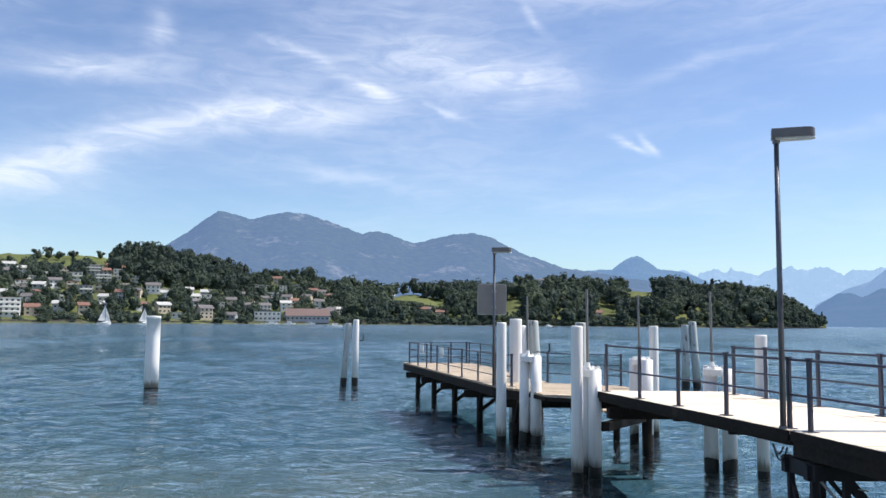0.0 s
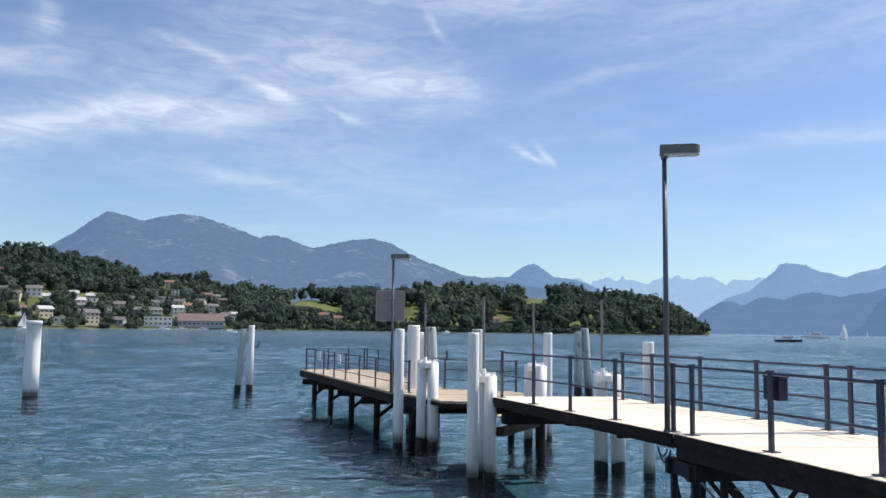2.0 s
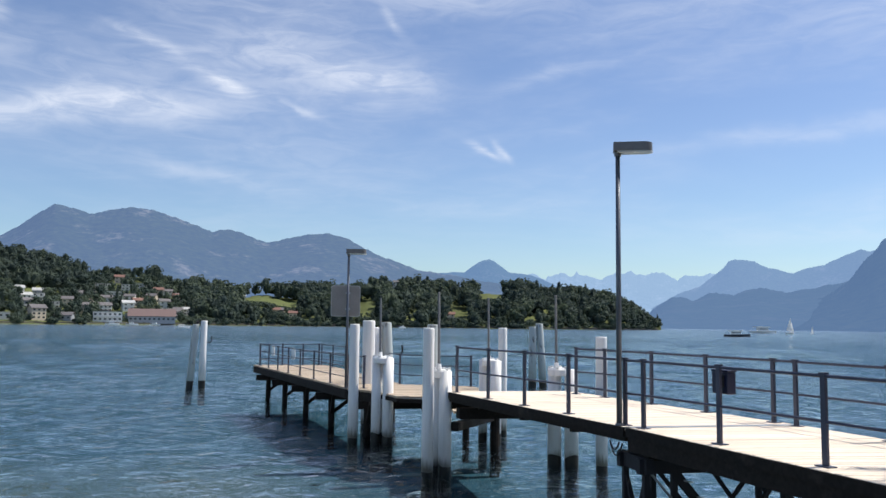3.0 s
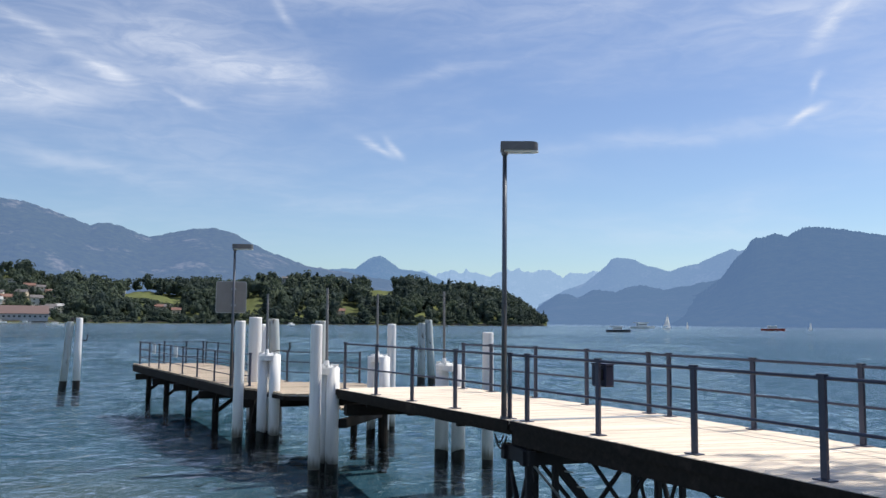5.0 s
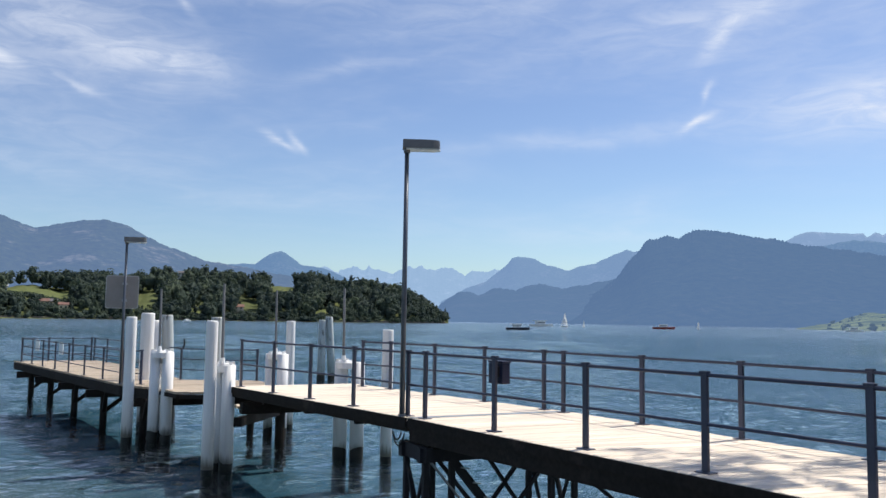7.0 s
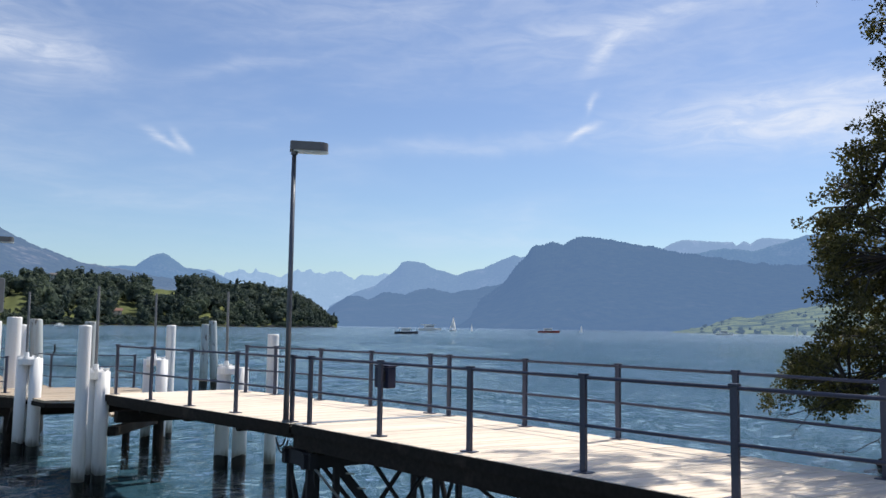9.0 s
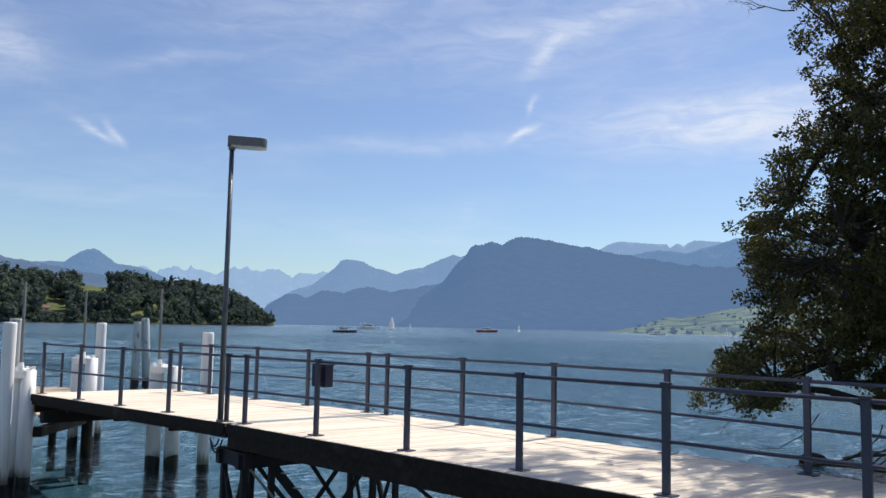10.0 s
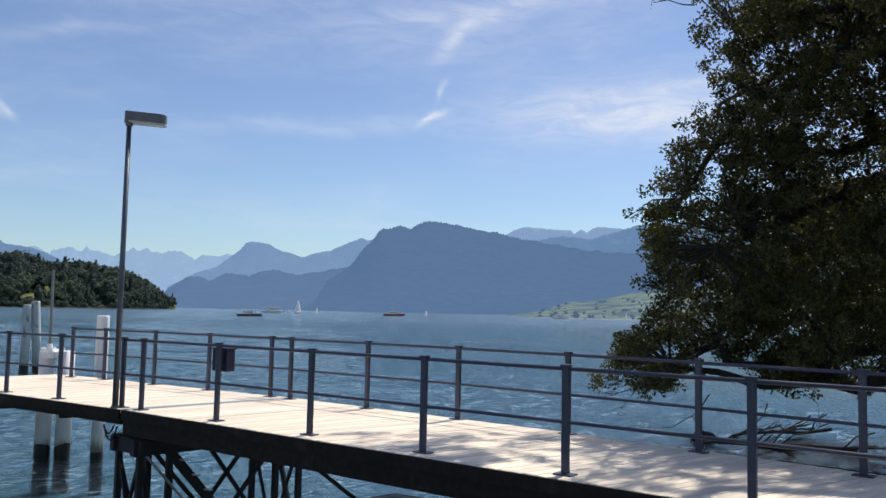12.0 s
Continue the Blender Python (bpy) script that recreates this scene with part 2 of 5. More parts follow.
M_WHITE = surface("white_gelcoat", (0.80, 0.80, 0.78), 0.35, vary=0.06, scale=2, grain=20, bump=0.05)
def sailcloth(n):
    at = n.add("ShaderNodeTexCoord").outputs["Object"]
    c = n.mix(n.noise(at, 1.5, 4), (0.80, 0.79, 0.75, 1), (0.88, 0.87, 0.84, 1))
    front = n.add("ShaderNodeBsdfDiffuse", {"Color": c}).outputs[0]
    back = n.add("ShaderNodeBsdfTranslucent", {"Color": c}).outputs[0]
    return n.add("ShaderNodeMixShader", {0: 0.5, 1: front, 2: back}).outputs[0]


M_SAIL = material("sailcloth", sailcloth)
M_REDHULL = surface("red_hull", (0.32, 0.045, 0.03), 0.45, vary=0.15, scale=1, grain=12)
M_DARKHULL = surface("dark_hull", (0.03, 0.035, 0.05), 0.45, vary=0.2, scale=1, grain=12)
M_BARK = surface("oak_bark", (0.030, 0.025, 0.020), 0.9, vary=0.4, scale=3, grain=22, stretch=(1, 1, 0.3), bump=0.8, depth=0.02)
M_LEAF = leafy("oak_leaf", (0.014, 0.0155, 0.007), (0.130, 0.121, 0.034), 0.35, 0.32)
# both wood greens are lifted and blued to stand in for haze
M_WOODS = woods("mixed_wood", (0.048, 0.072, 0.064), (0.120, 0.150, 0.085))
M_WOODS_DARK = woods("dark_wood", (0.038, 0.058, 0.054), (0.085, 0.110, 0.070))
M_GRASS = surface("shore_meadow", (0.110, 0.128, 0.048), 0.9, vary=0.3, scale=0.02, grain=0.4, bump=0.2, depth=0.3, stain=(0.21, 0.19, 0.085), stain_at=(0.58, 0.75), spec=0.1)
M_BANK = surface("stony_bank", (0.022, 0.020, 0.017), 0.9, spec=0.1, vary=0.5, scale=0.7, grain=9, bump=0.6, depth=0.03)
M_QUAY = surface("dark_quay_stone", (0.085, 0.08, 0.07), 0.9, vary=0.4, scale=0.3, grain=2.5, bump=0.5, depth=0.05, spec=0.2)
M_GLASS = surface("dark_window_glass", (0.03, 0.04, 0.05), 0.12, vary=0.2, scale=0.5, grain=4, bump=0.0)
M_CABLE = surface("black_cable", (0.012, 0.012, 0.014), 0.5, vary=0.2)


# ---- mesh helpers ----
class Geo:
    """Vertices and faces of one mesh in the making."""

    def __init__(self):
        self.v, self.f = [], []

    def add(self, verts, faces):
        k = len(self.v)
        self.v += [tuple(p) for p in verts]
        self.f += [tuple(i + k for i in face) for face in faces]
        return self

    def box(self, lo, hi, m=None, bevel=0.0):
        bm = bmesh.new()
        bmesh.ops.create_cube(bm, size=1)
        lo, hi = Vector(lo), Vector(hi)
        for p in bm.verts:
            p.co = Vector([(lo[i] + hi[i]) / 2 + p.co[i] * (hi[i] - lo[i]) for i in range(3)])
        if bevel:
            bmesh.ops.bevel(bm, geom=bm.edges[:], offset=bevel, segments=2, affect="EDGES", profile=0.6)
        if m:
            bmesh.ops.transform(bm, matrix=m, verts=bm.verts)
        bm.verts.index_update()
        self.add([p.co for p in bm.verts], [[p.index for p in face.verts] for face in bm.faces])
        bm.free()
        return self

    def rod(self, a, b, ra, rb=None, sides=10, cap=True):
        """A round bar from a to b, tapering."""
        rb = ra if rb is None else rb
        a, b = Vector(a), Vector(b)
        turn = (b - a).to_track_quat("Z", "Y")
        ring = [Vector((math.cos(2 * math.pi * i / sides), math.sin(2 * math.pi * i / sides), 0)) for i in range(sides)]
        verts = [a + turn @ (p * ra) for p in ring] + [b + turn @ (p * rb) for p in ring]
        faces = [(i, (i + 1) % sides, sides + (i + 1) % sides, sides + i) for i in range(sides)]
        if cap:
            faces += [tuple(reversed(range(sides))), tuple(range(sides, 2 * sides))]
        return self.add(verts, faces)

    def beam(self, a, b, w, h):
        """A square bar from a to b, w wide and h high."""
        a, b = Vector(a), Vector(b)
        way = (b - a).normalized()
        side = way.cross(Vector((0, 0, 1)))
        side = side.normalized() if side.length > 1e-4 else Vector((1, 0, 0))
        up = side.cross(way).normalized()
        verts = [p + side * (w / 2 * i) + up * (h / 2 * j) for p in (a, b) for i, j in ((-1, -1), (1, -1), (1, 1), (-1, 1))]
        return self.add(verts, [(0, 1, 2, 3), (7, 6, 5, 4), (0, 4, 5, 1), (1, 5, 6, 2), (2, 6, 7, 3), (3, 7, 4, 0)])

    def tube(self, points, radii, sides=8):
        """A bent tube through points."""
        for i in range(len(points) - 1):
            self.rod(points[i], points[i + 1], radii[i], radii[i + 1], sides, cap=i in (0, len(points) - 2))
        return self

    def pipe(self, points, r, sides=10):
        """One continuous tube through points."""
        k, base = len(points), len(self.v)
        verts = []
        for i, p in enumerate(points):
            way = (points[min(i + 1, k - 1)] - points[max(i - 1, 0)]).normalized()
            turn = way.to_track_quat("Z", "Y")
            verts += [p + turn @ Vector((r * math.cos(2 * math.pi * j / sides), r * math.sin(2 * math.pi * j / sides), 0)) for j in range(sides)]
        faces = [(i * sides + j, i * sides + (j + 1) % sides, (i + 1) * sides + (j + 1) % sides, (i + 1) * sides + j) for i in range(k - 1) for j in range(sides)]
        return self.add(verts, faces + [tuple(reversed(range(sides))), tuple(range((k - 1) * sides, k * sides))])

    def turned(self, axis, rings, sides=22):
        """One round body along an axis function of height; rings are (height, radius) from foot to top."""
        ring = [(math.cos(2 * math.pi * j / sides), math.sin(2 * math.pi * j / sides)) for j in range(sides)]
        verts = [axis(z) + Vector((r * c, r * s, 0)) for z, r in rings for c, s in ring]
        k = len(rings)
        faces = [(i * sides + j, i * sides + (j + 1) % sides, (i + 1) * sides + (j + 1) % sides, (i + 1) * sides + j) for i in range(k - 1) for j in range(sides)]
        return self.add(verts, faces + [tuple(reversed(range(sides))), tuple(range((k - 1) * sides, k * sides))])

    def prism(self, outline, z0, z1):
        """A flat slab over a plan outline (counter-clockwise)."""
        k = len(outline)
        verts = [(x, y, z0) for x, y in outline] + [(x, y, z1) for x, y in outline]
        return self.add(verts, [tuple(reversed(range(k))), tuple(range(k, 2 * k))] + [(i, (i + 1) % k, k + (i + 1) % k, k + i) for i in range(k)])


def mesh_of(name, geo, mat, smooth=False):
    me = bpy.data.meshes.new(name)
    me.from_pydata(geo.v, [], geo.f)
    me.materials.append(mat)
    if smooth:
        me.polygons.foreach_set("use_smooth", [len(f) == 4 for f in geo.f])
    me.update()
    return me


def part(name, geo, mat, parent=None, label="", smooth=False):
    ob = new(name, mesh_of(name, geo, mat, smooth))
    if parent:
        ob.parent = parent
    if label:
        tagged(ob, label)
    return ob


def thing(name, label, category, at=(0, 0, 0), turn=0.0, group="", kind=""):
    ob = tagged(new(name), label, category, group, kind)
    ob.empty_display_size = 0.2
    ob.matrix_basis = pose(*at, 0, 0, turn)
    return ob


def array_mesh(name, verts, faces, mat, smooth=True):
    """A mesh from numpy arrays of vertices and triangles or quads."""
    me = bpy.data.meshes.new(name)
    k = faces.shape[1]
    me.vertices.add(len(verts))
    me.vertices.foreach_set("co", np.ascontiguousarray(verts, dtype=np.float32).ravel())
    me.loops.add(faces.size)
    me.loops.foreach_set("vertex_index", np.ascontiguousarray(faces, dtype=np.int32).ravel())
    me.polygons.add(len(faces))
    me.polygons.foreach_set("loop_start", np.arange(0, faces.size, k, dtype=np.int32))
    me.polygons.foreach_set("use_smooth", np.full(len(faces), smooth))
    me.materials.append(mat)
    me.update(calc_edges=True)
    me.validate()
    return me


def grid_faces(rows, cols):
    i = np.arange(rows - 1)[:, None] * cols + np.arange(cols - 1)[None, :]
    return np.stack([i, i + 1, i + cols + 1, i + cols], -1).reshape(-1, 4)


def curve_at(table, x):
    """Straight lines between the pairs of a table."""
    return np.interp(x, [a for a, _ in table], [b for _, b in table])


def rough_noise(x, y, octaves, seed):
    """Sum of turned sine waves as a cheap smooth noise about -1 to 1."""
    rng = np.random.default_rng(seed)
    total, weight = np.zeros_like(x, dtype=float), 0.0
    for k in range(octaves):
        f, w = 1.9 ** k, 0.55 ** k
        for _ in range(4):
            a, p = rng.uniform(0, 2 * math.pi, 2)
            total += w * np.sin(f * (x * math.cos(a) + y * math.sin(a)) * 2.2 + p)
        weight += w * 2
    return total / weight


# ---- water: one sheet to the horizon, with real waves near the shore ----
def build_water():
    xs = np.concatenate([-np.geomspace(4900, 96, 26), -np.arange(95, 46, -1.2), np.arange(-45, 45, 0.28), np.arange(46, 95, 1.2), np.geomspace(96, 4900, 26)])
    ys = np.concatenate([-np.geomspace(4900, 9, 14), np.arange(-8, 62, 0.25), np.arange(62.5, 170, 0.75), np.geomspace(171, 4900, 50)])
    x, y = np.meshgrid(xs, ys)
    rng = np.random.default_rng(3)
    z = np.zeros_like(x)
    for k in range(16):
        length = rng.uniform(0.7, 2.2)
        a = rng.normal(math.radians(118), 0.55)
        z += 0.0085 * length ** 0.8 * np.sin(2 * math.pi / length * (x * math.cos(a) + y * math.sin(a)) + rng.uniform(0, 6.3))
    z *= np.clip((38 - np.abs(x - 3)) / 12, 0, 1) * np.clip((62 - y) / 14, 0, 1) * np.clip((y + 9) / 4, 0, 1)
    long = np.zeros_like(x)
    for k in range(14):
        length = rng.uniform(2.6, 7.5)
        a = rng.normal(math.radians(108), 0.45)
        long += 0.0100 * length ** 0.9 * np.sin(2 * math.pi / length * (x * math.cos(a) + y * math.sin(a)) + rng.uniform(0, 6.3))
    long *= 0.5 + 0.5 * rough_noise(x / 14, y / 30, 3, 6)
    z += long * np.clip((92 - np.abs(x)) / 15, 0, 1) * np.clip((y - 25) / 40, 0, 1) * np.clip((168 - y) / 30, 0, 1)
    ob = new("water", array_mesh("water", np.stack([x, y, z], -1).reshape(-1, 3), grid_faces(len(ys), len(xs)), M_WATER))
    tagged(ob, "blue-green lake water with small wind ripples", "water", kind="structure")
    xs = np.concatenate([-np.geomspace(4900, 40, 12), np.linspace(-38, 38, 20), np.geomspace(40, 4900, 12)])
    x, y = np.meshgrid(xs, xs)
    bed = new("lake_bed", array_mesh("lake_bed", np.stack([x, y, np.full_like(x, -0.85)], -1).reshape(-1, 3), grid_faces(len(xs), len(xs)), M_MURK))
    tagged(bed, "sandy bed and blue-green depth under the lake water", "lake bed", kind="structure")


build_water()


# ---- far mountains ----
def ridge(name, label, table, near, far, mat, seed, base=0.0, jag=0.12, step=0.08, bow=0.85, rows=26, knobs=0.0):
    """A mountain range as relief between two distances; the table gives azimuth and height angle of its crest."""
    az = np.arange(table[0][0], table[-1][0] + step, step)
    s = np.concatenate([np.linspace(0, 1, rows), [1.06, 1.2]])
    a, t = np.meshgrid(np.radians(az), s)
    r = near + (far - near) * t
    crest = curve_at(table, az) + jag * rough_noise(az * 2.2, az * 0, 4, seed)
    crest = crest + knobs * rough_noise(az * 17, az * 0, 3, seed + 3)
    body = np.mean([curve_at(table, az + d) for d in (-0.9, -0.6, -0.3, 0, 0.3, 0.6, 0.9)], axis=0)
    height = EYE + far * np.tan(np.radians(body + (crest - body) * np.clip(t, 0, 1) ** 5))
    rise = np.where(t <= 1, t ** bow, 1 - (t - 1) * 2.2)
    x, y = r * np.sin(a), r * np.cos(a)
    gully = rough_noise(x / 260, y / 260, 6, seed + 7)
    z = base + (height - base) * rise * (1 + 0.13 * gully * np.clip(1.0 - t, 0, 1) * np.clip(t * 4, 0, 1))
    z[0] = -3
    ob = new(name, array_mesh(name, np.stack([x, y, z], -1).reshape(-1, 3), grid_faces(len(s), len(az)), mat))
    return tagged(ob, label, "mountain", kind="structure")


# each range: slope colours, then how much haze glow and its blue
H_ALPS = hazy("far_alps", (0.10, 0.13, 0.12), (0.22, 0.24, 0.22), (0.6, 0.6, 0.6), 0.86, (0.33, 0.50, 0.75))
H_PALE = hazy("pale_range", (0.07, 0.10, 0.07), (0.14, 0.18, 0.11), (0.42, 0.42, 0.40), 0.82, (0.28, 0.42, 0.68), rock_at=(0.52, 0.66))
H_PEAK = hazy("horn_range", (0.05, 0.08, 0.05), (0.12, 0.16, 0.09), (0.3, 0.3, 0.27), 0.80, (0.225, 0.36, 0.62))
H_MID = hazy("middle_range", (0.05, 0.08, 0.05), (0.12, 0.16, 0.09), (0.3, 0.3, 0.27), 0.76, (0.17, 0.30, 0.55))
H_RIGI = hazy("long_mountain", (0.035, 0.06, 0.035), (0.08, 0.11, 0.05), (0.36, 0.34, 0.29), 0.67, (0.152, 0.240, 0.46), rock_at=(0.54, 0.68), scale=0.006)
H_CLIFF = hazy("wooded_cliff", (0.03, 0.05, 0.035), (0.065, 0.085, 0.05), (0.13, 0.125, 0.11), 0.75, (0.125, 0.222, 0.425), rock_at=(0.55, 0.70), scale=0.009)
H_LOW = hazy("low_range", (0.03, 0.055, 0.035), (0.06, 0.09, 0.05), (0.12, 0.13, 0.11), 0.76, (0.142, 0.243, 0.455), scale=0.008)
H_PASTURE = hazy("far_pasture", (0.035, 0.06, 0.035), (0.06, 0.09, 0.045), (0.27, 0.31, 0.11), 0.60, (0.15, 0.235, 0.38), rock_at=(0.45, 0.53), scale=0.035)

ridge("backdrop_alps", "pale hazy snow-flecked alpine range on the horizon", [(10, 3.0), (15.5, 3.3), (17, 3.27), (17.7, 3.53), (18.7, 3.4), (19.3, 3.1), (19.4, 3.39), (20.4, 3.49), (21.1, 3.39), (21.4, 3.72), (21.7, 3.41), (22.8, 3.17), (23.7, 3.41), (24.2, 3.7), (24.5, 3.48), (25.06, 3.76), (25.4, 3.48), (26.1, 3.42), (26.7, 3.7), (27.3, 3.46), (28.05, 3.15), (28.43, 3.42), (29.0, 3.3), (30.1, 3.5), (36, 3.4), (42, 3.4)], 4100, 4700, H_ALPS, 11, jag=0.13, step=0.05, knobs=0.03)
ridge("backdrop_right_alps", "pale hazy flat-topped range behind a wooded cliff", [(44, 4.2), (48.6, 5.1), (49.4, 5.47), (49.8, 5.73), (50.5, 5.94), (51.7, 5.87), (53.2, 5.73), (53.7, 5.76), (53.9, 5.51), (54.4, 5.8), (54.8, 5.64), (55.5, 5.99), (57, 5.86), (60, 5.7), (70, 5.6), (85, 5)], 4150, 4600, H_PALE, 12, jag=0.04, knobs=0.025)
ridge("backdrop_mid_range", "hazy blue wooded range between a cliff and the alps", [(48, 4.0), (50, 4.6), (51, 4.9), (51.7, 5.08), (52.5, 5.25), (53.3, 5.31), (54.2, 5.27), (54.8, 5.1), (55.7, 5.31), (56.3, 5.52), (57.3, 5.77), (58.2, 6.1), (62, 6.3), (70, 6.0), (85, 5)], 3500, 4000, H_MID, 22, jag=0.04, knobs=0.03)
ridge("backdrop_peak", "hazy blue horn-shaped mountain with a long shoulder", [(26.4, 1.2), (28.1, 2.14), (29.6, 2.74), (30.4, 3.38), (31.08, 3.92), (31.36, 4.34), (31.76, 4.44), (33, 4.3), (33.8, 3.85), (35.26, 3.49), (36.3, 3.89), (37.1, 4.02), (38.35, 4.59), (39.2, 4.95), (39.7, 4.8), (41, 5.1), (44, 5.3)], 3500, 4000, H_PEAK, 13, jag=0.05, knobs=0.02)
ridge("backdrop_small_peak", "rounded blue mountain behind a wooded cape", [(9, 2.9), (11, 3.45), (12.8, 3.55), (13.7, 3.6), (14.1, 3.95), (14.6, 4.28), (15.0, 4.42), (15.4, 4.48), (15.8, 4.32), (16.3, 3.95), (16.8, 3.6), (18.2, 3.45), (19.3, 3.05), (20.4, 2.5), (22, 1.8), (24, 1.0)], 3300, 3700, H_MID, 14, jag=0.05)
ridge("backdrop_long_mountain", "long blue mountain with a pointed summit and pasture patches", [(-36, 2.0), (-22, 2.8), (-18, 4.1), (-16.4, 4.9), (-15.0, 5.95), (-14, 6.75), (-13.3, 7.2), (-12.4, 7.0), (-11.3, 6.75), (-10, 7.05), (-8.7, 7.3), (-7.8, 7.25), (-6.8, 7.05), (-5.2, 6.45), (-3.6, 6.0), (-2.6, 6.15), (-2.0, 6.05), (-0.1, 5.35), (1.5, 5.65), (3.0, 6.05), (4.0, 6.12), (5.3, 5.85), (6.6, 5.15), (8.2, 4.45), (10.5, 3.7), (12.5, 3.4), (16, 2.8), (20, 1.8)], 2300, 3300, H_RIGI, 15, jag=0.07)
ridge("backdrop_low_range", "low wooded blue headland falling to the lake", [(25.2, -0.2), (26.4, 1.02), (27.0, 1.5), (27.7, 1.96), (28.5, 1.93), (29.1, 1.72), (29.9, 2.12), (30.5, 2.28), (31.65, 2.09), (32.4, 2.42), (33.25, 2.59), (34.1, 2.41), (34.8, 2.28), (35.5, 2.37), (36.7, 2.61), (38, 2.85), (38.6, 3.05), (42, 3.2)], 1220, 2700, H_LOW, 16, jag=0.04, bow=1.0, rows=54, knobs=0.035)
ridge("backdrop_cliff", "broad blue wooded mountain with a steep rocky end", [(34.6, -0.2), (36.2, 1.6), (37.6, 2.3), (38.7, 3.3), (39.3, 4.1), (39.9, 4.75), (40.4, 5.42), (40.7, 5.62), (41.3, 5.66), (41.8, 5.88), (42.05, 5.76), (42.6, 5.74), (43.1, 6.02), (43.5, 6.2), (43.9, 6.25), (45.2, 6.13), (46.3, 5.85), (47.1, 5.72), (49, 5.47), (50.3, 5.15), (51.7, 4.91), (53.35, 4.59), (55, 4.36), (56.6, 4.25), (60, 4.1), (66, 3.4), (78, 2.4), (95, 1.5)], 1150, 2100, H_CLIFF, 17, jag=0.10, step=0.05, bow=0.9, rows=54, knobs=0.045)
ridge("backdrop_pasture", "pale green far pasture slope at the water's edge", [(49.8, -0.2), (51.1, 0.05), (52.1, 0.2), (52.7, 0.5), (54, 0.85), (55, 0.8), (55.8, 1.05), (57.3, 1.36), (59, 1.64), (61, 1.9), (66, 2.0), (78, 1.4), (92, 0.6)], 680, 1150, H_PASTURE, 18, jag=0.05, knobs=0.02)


# ---- near shore: hill, town, meadows and woods across the lake ----
SKYLINE = [(-40, 3.4), (-26.3, 3.75), (-23.2, 3.8), (-20.4, 3.95), (-19.5, 4.6), (-17.8, 4.75), (-16.4, 4.7), (-14.6, 4.2), (-12.7, 3.75), (-11.2, 3.2), (-9.4, 3.75), (-8.4, 3.3), (-7.3, 3.75), (-6.3, 2.75), (-4.3, 2.45), (-1.6, 2.05), (-0.8, 2.5), (1.9, 2.2), (3.9, 2.35), (5.1, 2.2), (6.6, 2.5), (8.6, 2.9), (10.5, 2.85), (12.1, 2.7), (14.3, 2.25), (16.2, 2.35), (16.9, 2.9), (18.0, 2.7), (18.8, 2.35), (21.2, 2.25), (23.3, 1.95), (25.0, 1.4), (26.3, 0.6), (27.0, 0.1)]
SHORE = [(-40, 520), (-26, 540), (-12, 600), (0, 680), (10, 720), (18, 740), (24, 800), (27.0, 860)]
BARE = [(-26.5, 2.0, 0.4), (-22.8, 2.2, 0.4)]


def shore_r(az):
    return curve_at(SHORE, az)


def depth_of(az):
    return curve_at([(-40, 330), (-10, 300), (0, 220), (15, 200), (24, 120), (26, 50), (27, 18)], az)


def top_height(az):
    """Height of the bare ground at the hill's top, below the crowns."""
    crown = curve_at([(-40, 0), (-21, 0), (-19.5, 15), (-11, 13), (-6, 11), (13.6, 12), (14.4, 3), (15.8, 3), (16.4, 12), (20, 12), (25, 10), (27, 3)], az)
    return np.maximum(EYE + (shore_r(az) + depth_of(az)) * np.tan(np.radians(curve_at(SKYLINE, az))) - crown, 0.5)


def land(az, t):
    """Place on the hill: azimuth in degrees and 0 at the shore to 1 at the top."""
    az, t = np.asarray(az, float), np.asarray(t, float)
    r = shore_r(az) + depth_of(az) * t
    smooth_top = np.mean([top_height(az + d) for d in (-0.8, -0.4, 0, 0.4, 0.8)], axis=0)
    z = 0.9 + smooth_top * np.clip(t, 0, 1) ** (1.15 - 0.35 * np.clip((az + 4) / 3, 0, 1)) + 1.2 * rough_noise(az * 2, t * 5, 3, 5) * np.clip(t * 3, 0, 1)
    return r * np.sin(np.radians(az)), r * np.cos(np.radians(az)), np.maximum(z, 0.5)


def build_shore():
    az, t = np.arange(-40, 27.01, 0.2), np.concatenate([[-0.03], np.linspace(0, 1, 30), [1.15, 1.5]])
    a, tt = np.meshgrid(az, t)
    x, y, z = land(a, tt)
    z[0] = -2
    z[-1] -= 12
    ob = new("ground", array_mesh("ground", np.stack([x, y, z], -1).reshape(-1, 3), grid_faces(len(t), len(az)), M_GRASS))
    tagged(ob, "green meadow hillside rising from the far lake shore", "hillside", kind="structure")


build_shore()


def shore_wall():
    az = np.arange(-40, 26.9, 0.1)
    r = shore_r(az) - 1.5 + 0.8 * rough_noise(az * 3, az * 0, 3, 8)
    top = 1.35 + 0.4 * rough_noise(az * 5, az * 0, 3, 9)
    rows = []
    for dr, z in ((0, -1.0 + 0 * top), (0.2, top), (4.5, top + 0.1), (4.6, -1.0 + 0 * top)):
        rows.append(np.stack([(r + dr) * np.sin(np.radians(az)), (r + dr) * np.cos(np.radians(az)), z], -1))
    ob = new("shore_wall", array_mesh("shore_wall", np.concatenate(rows), grid_faces(4, len(az)), M_QUAY, smooth=False))
    tagged(ob, "low dark stone wall along the far shore", "wall", kind="structure")


shore_wall()


def icosphere(level):
    bm = bmesh.new()
    bmesh.ops.create_icosphere(bm, subdivisions=level, radius=1)
    bm.verts.index_update()
    v = np.array([p.co[:] for p in bm.verts])
    f = np.array([[p.index for p in face.verts] for face in bm.faces])
    bm.free()
    return v, f


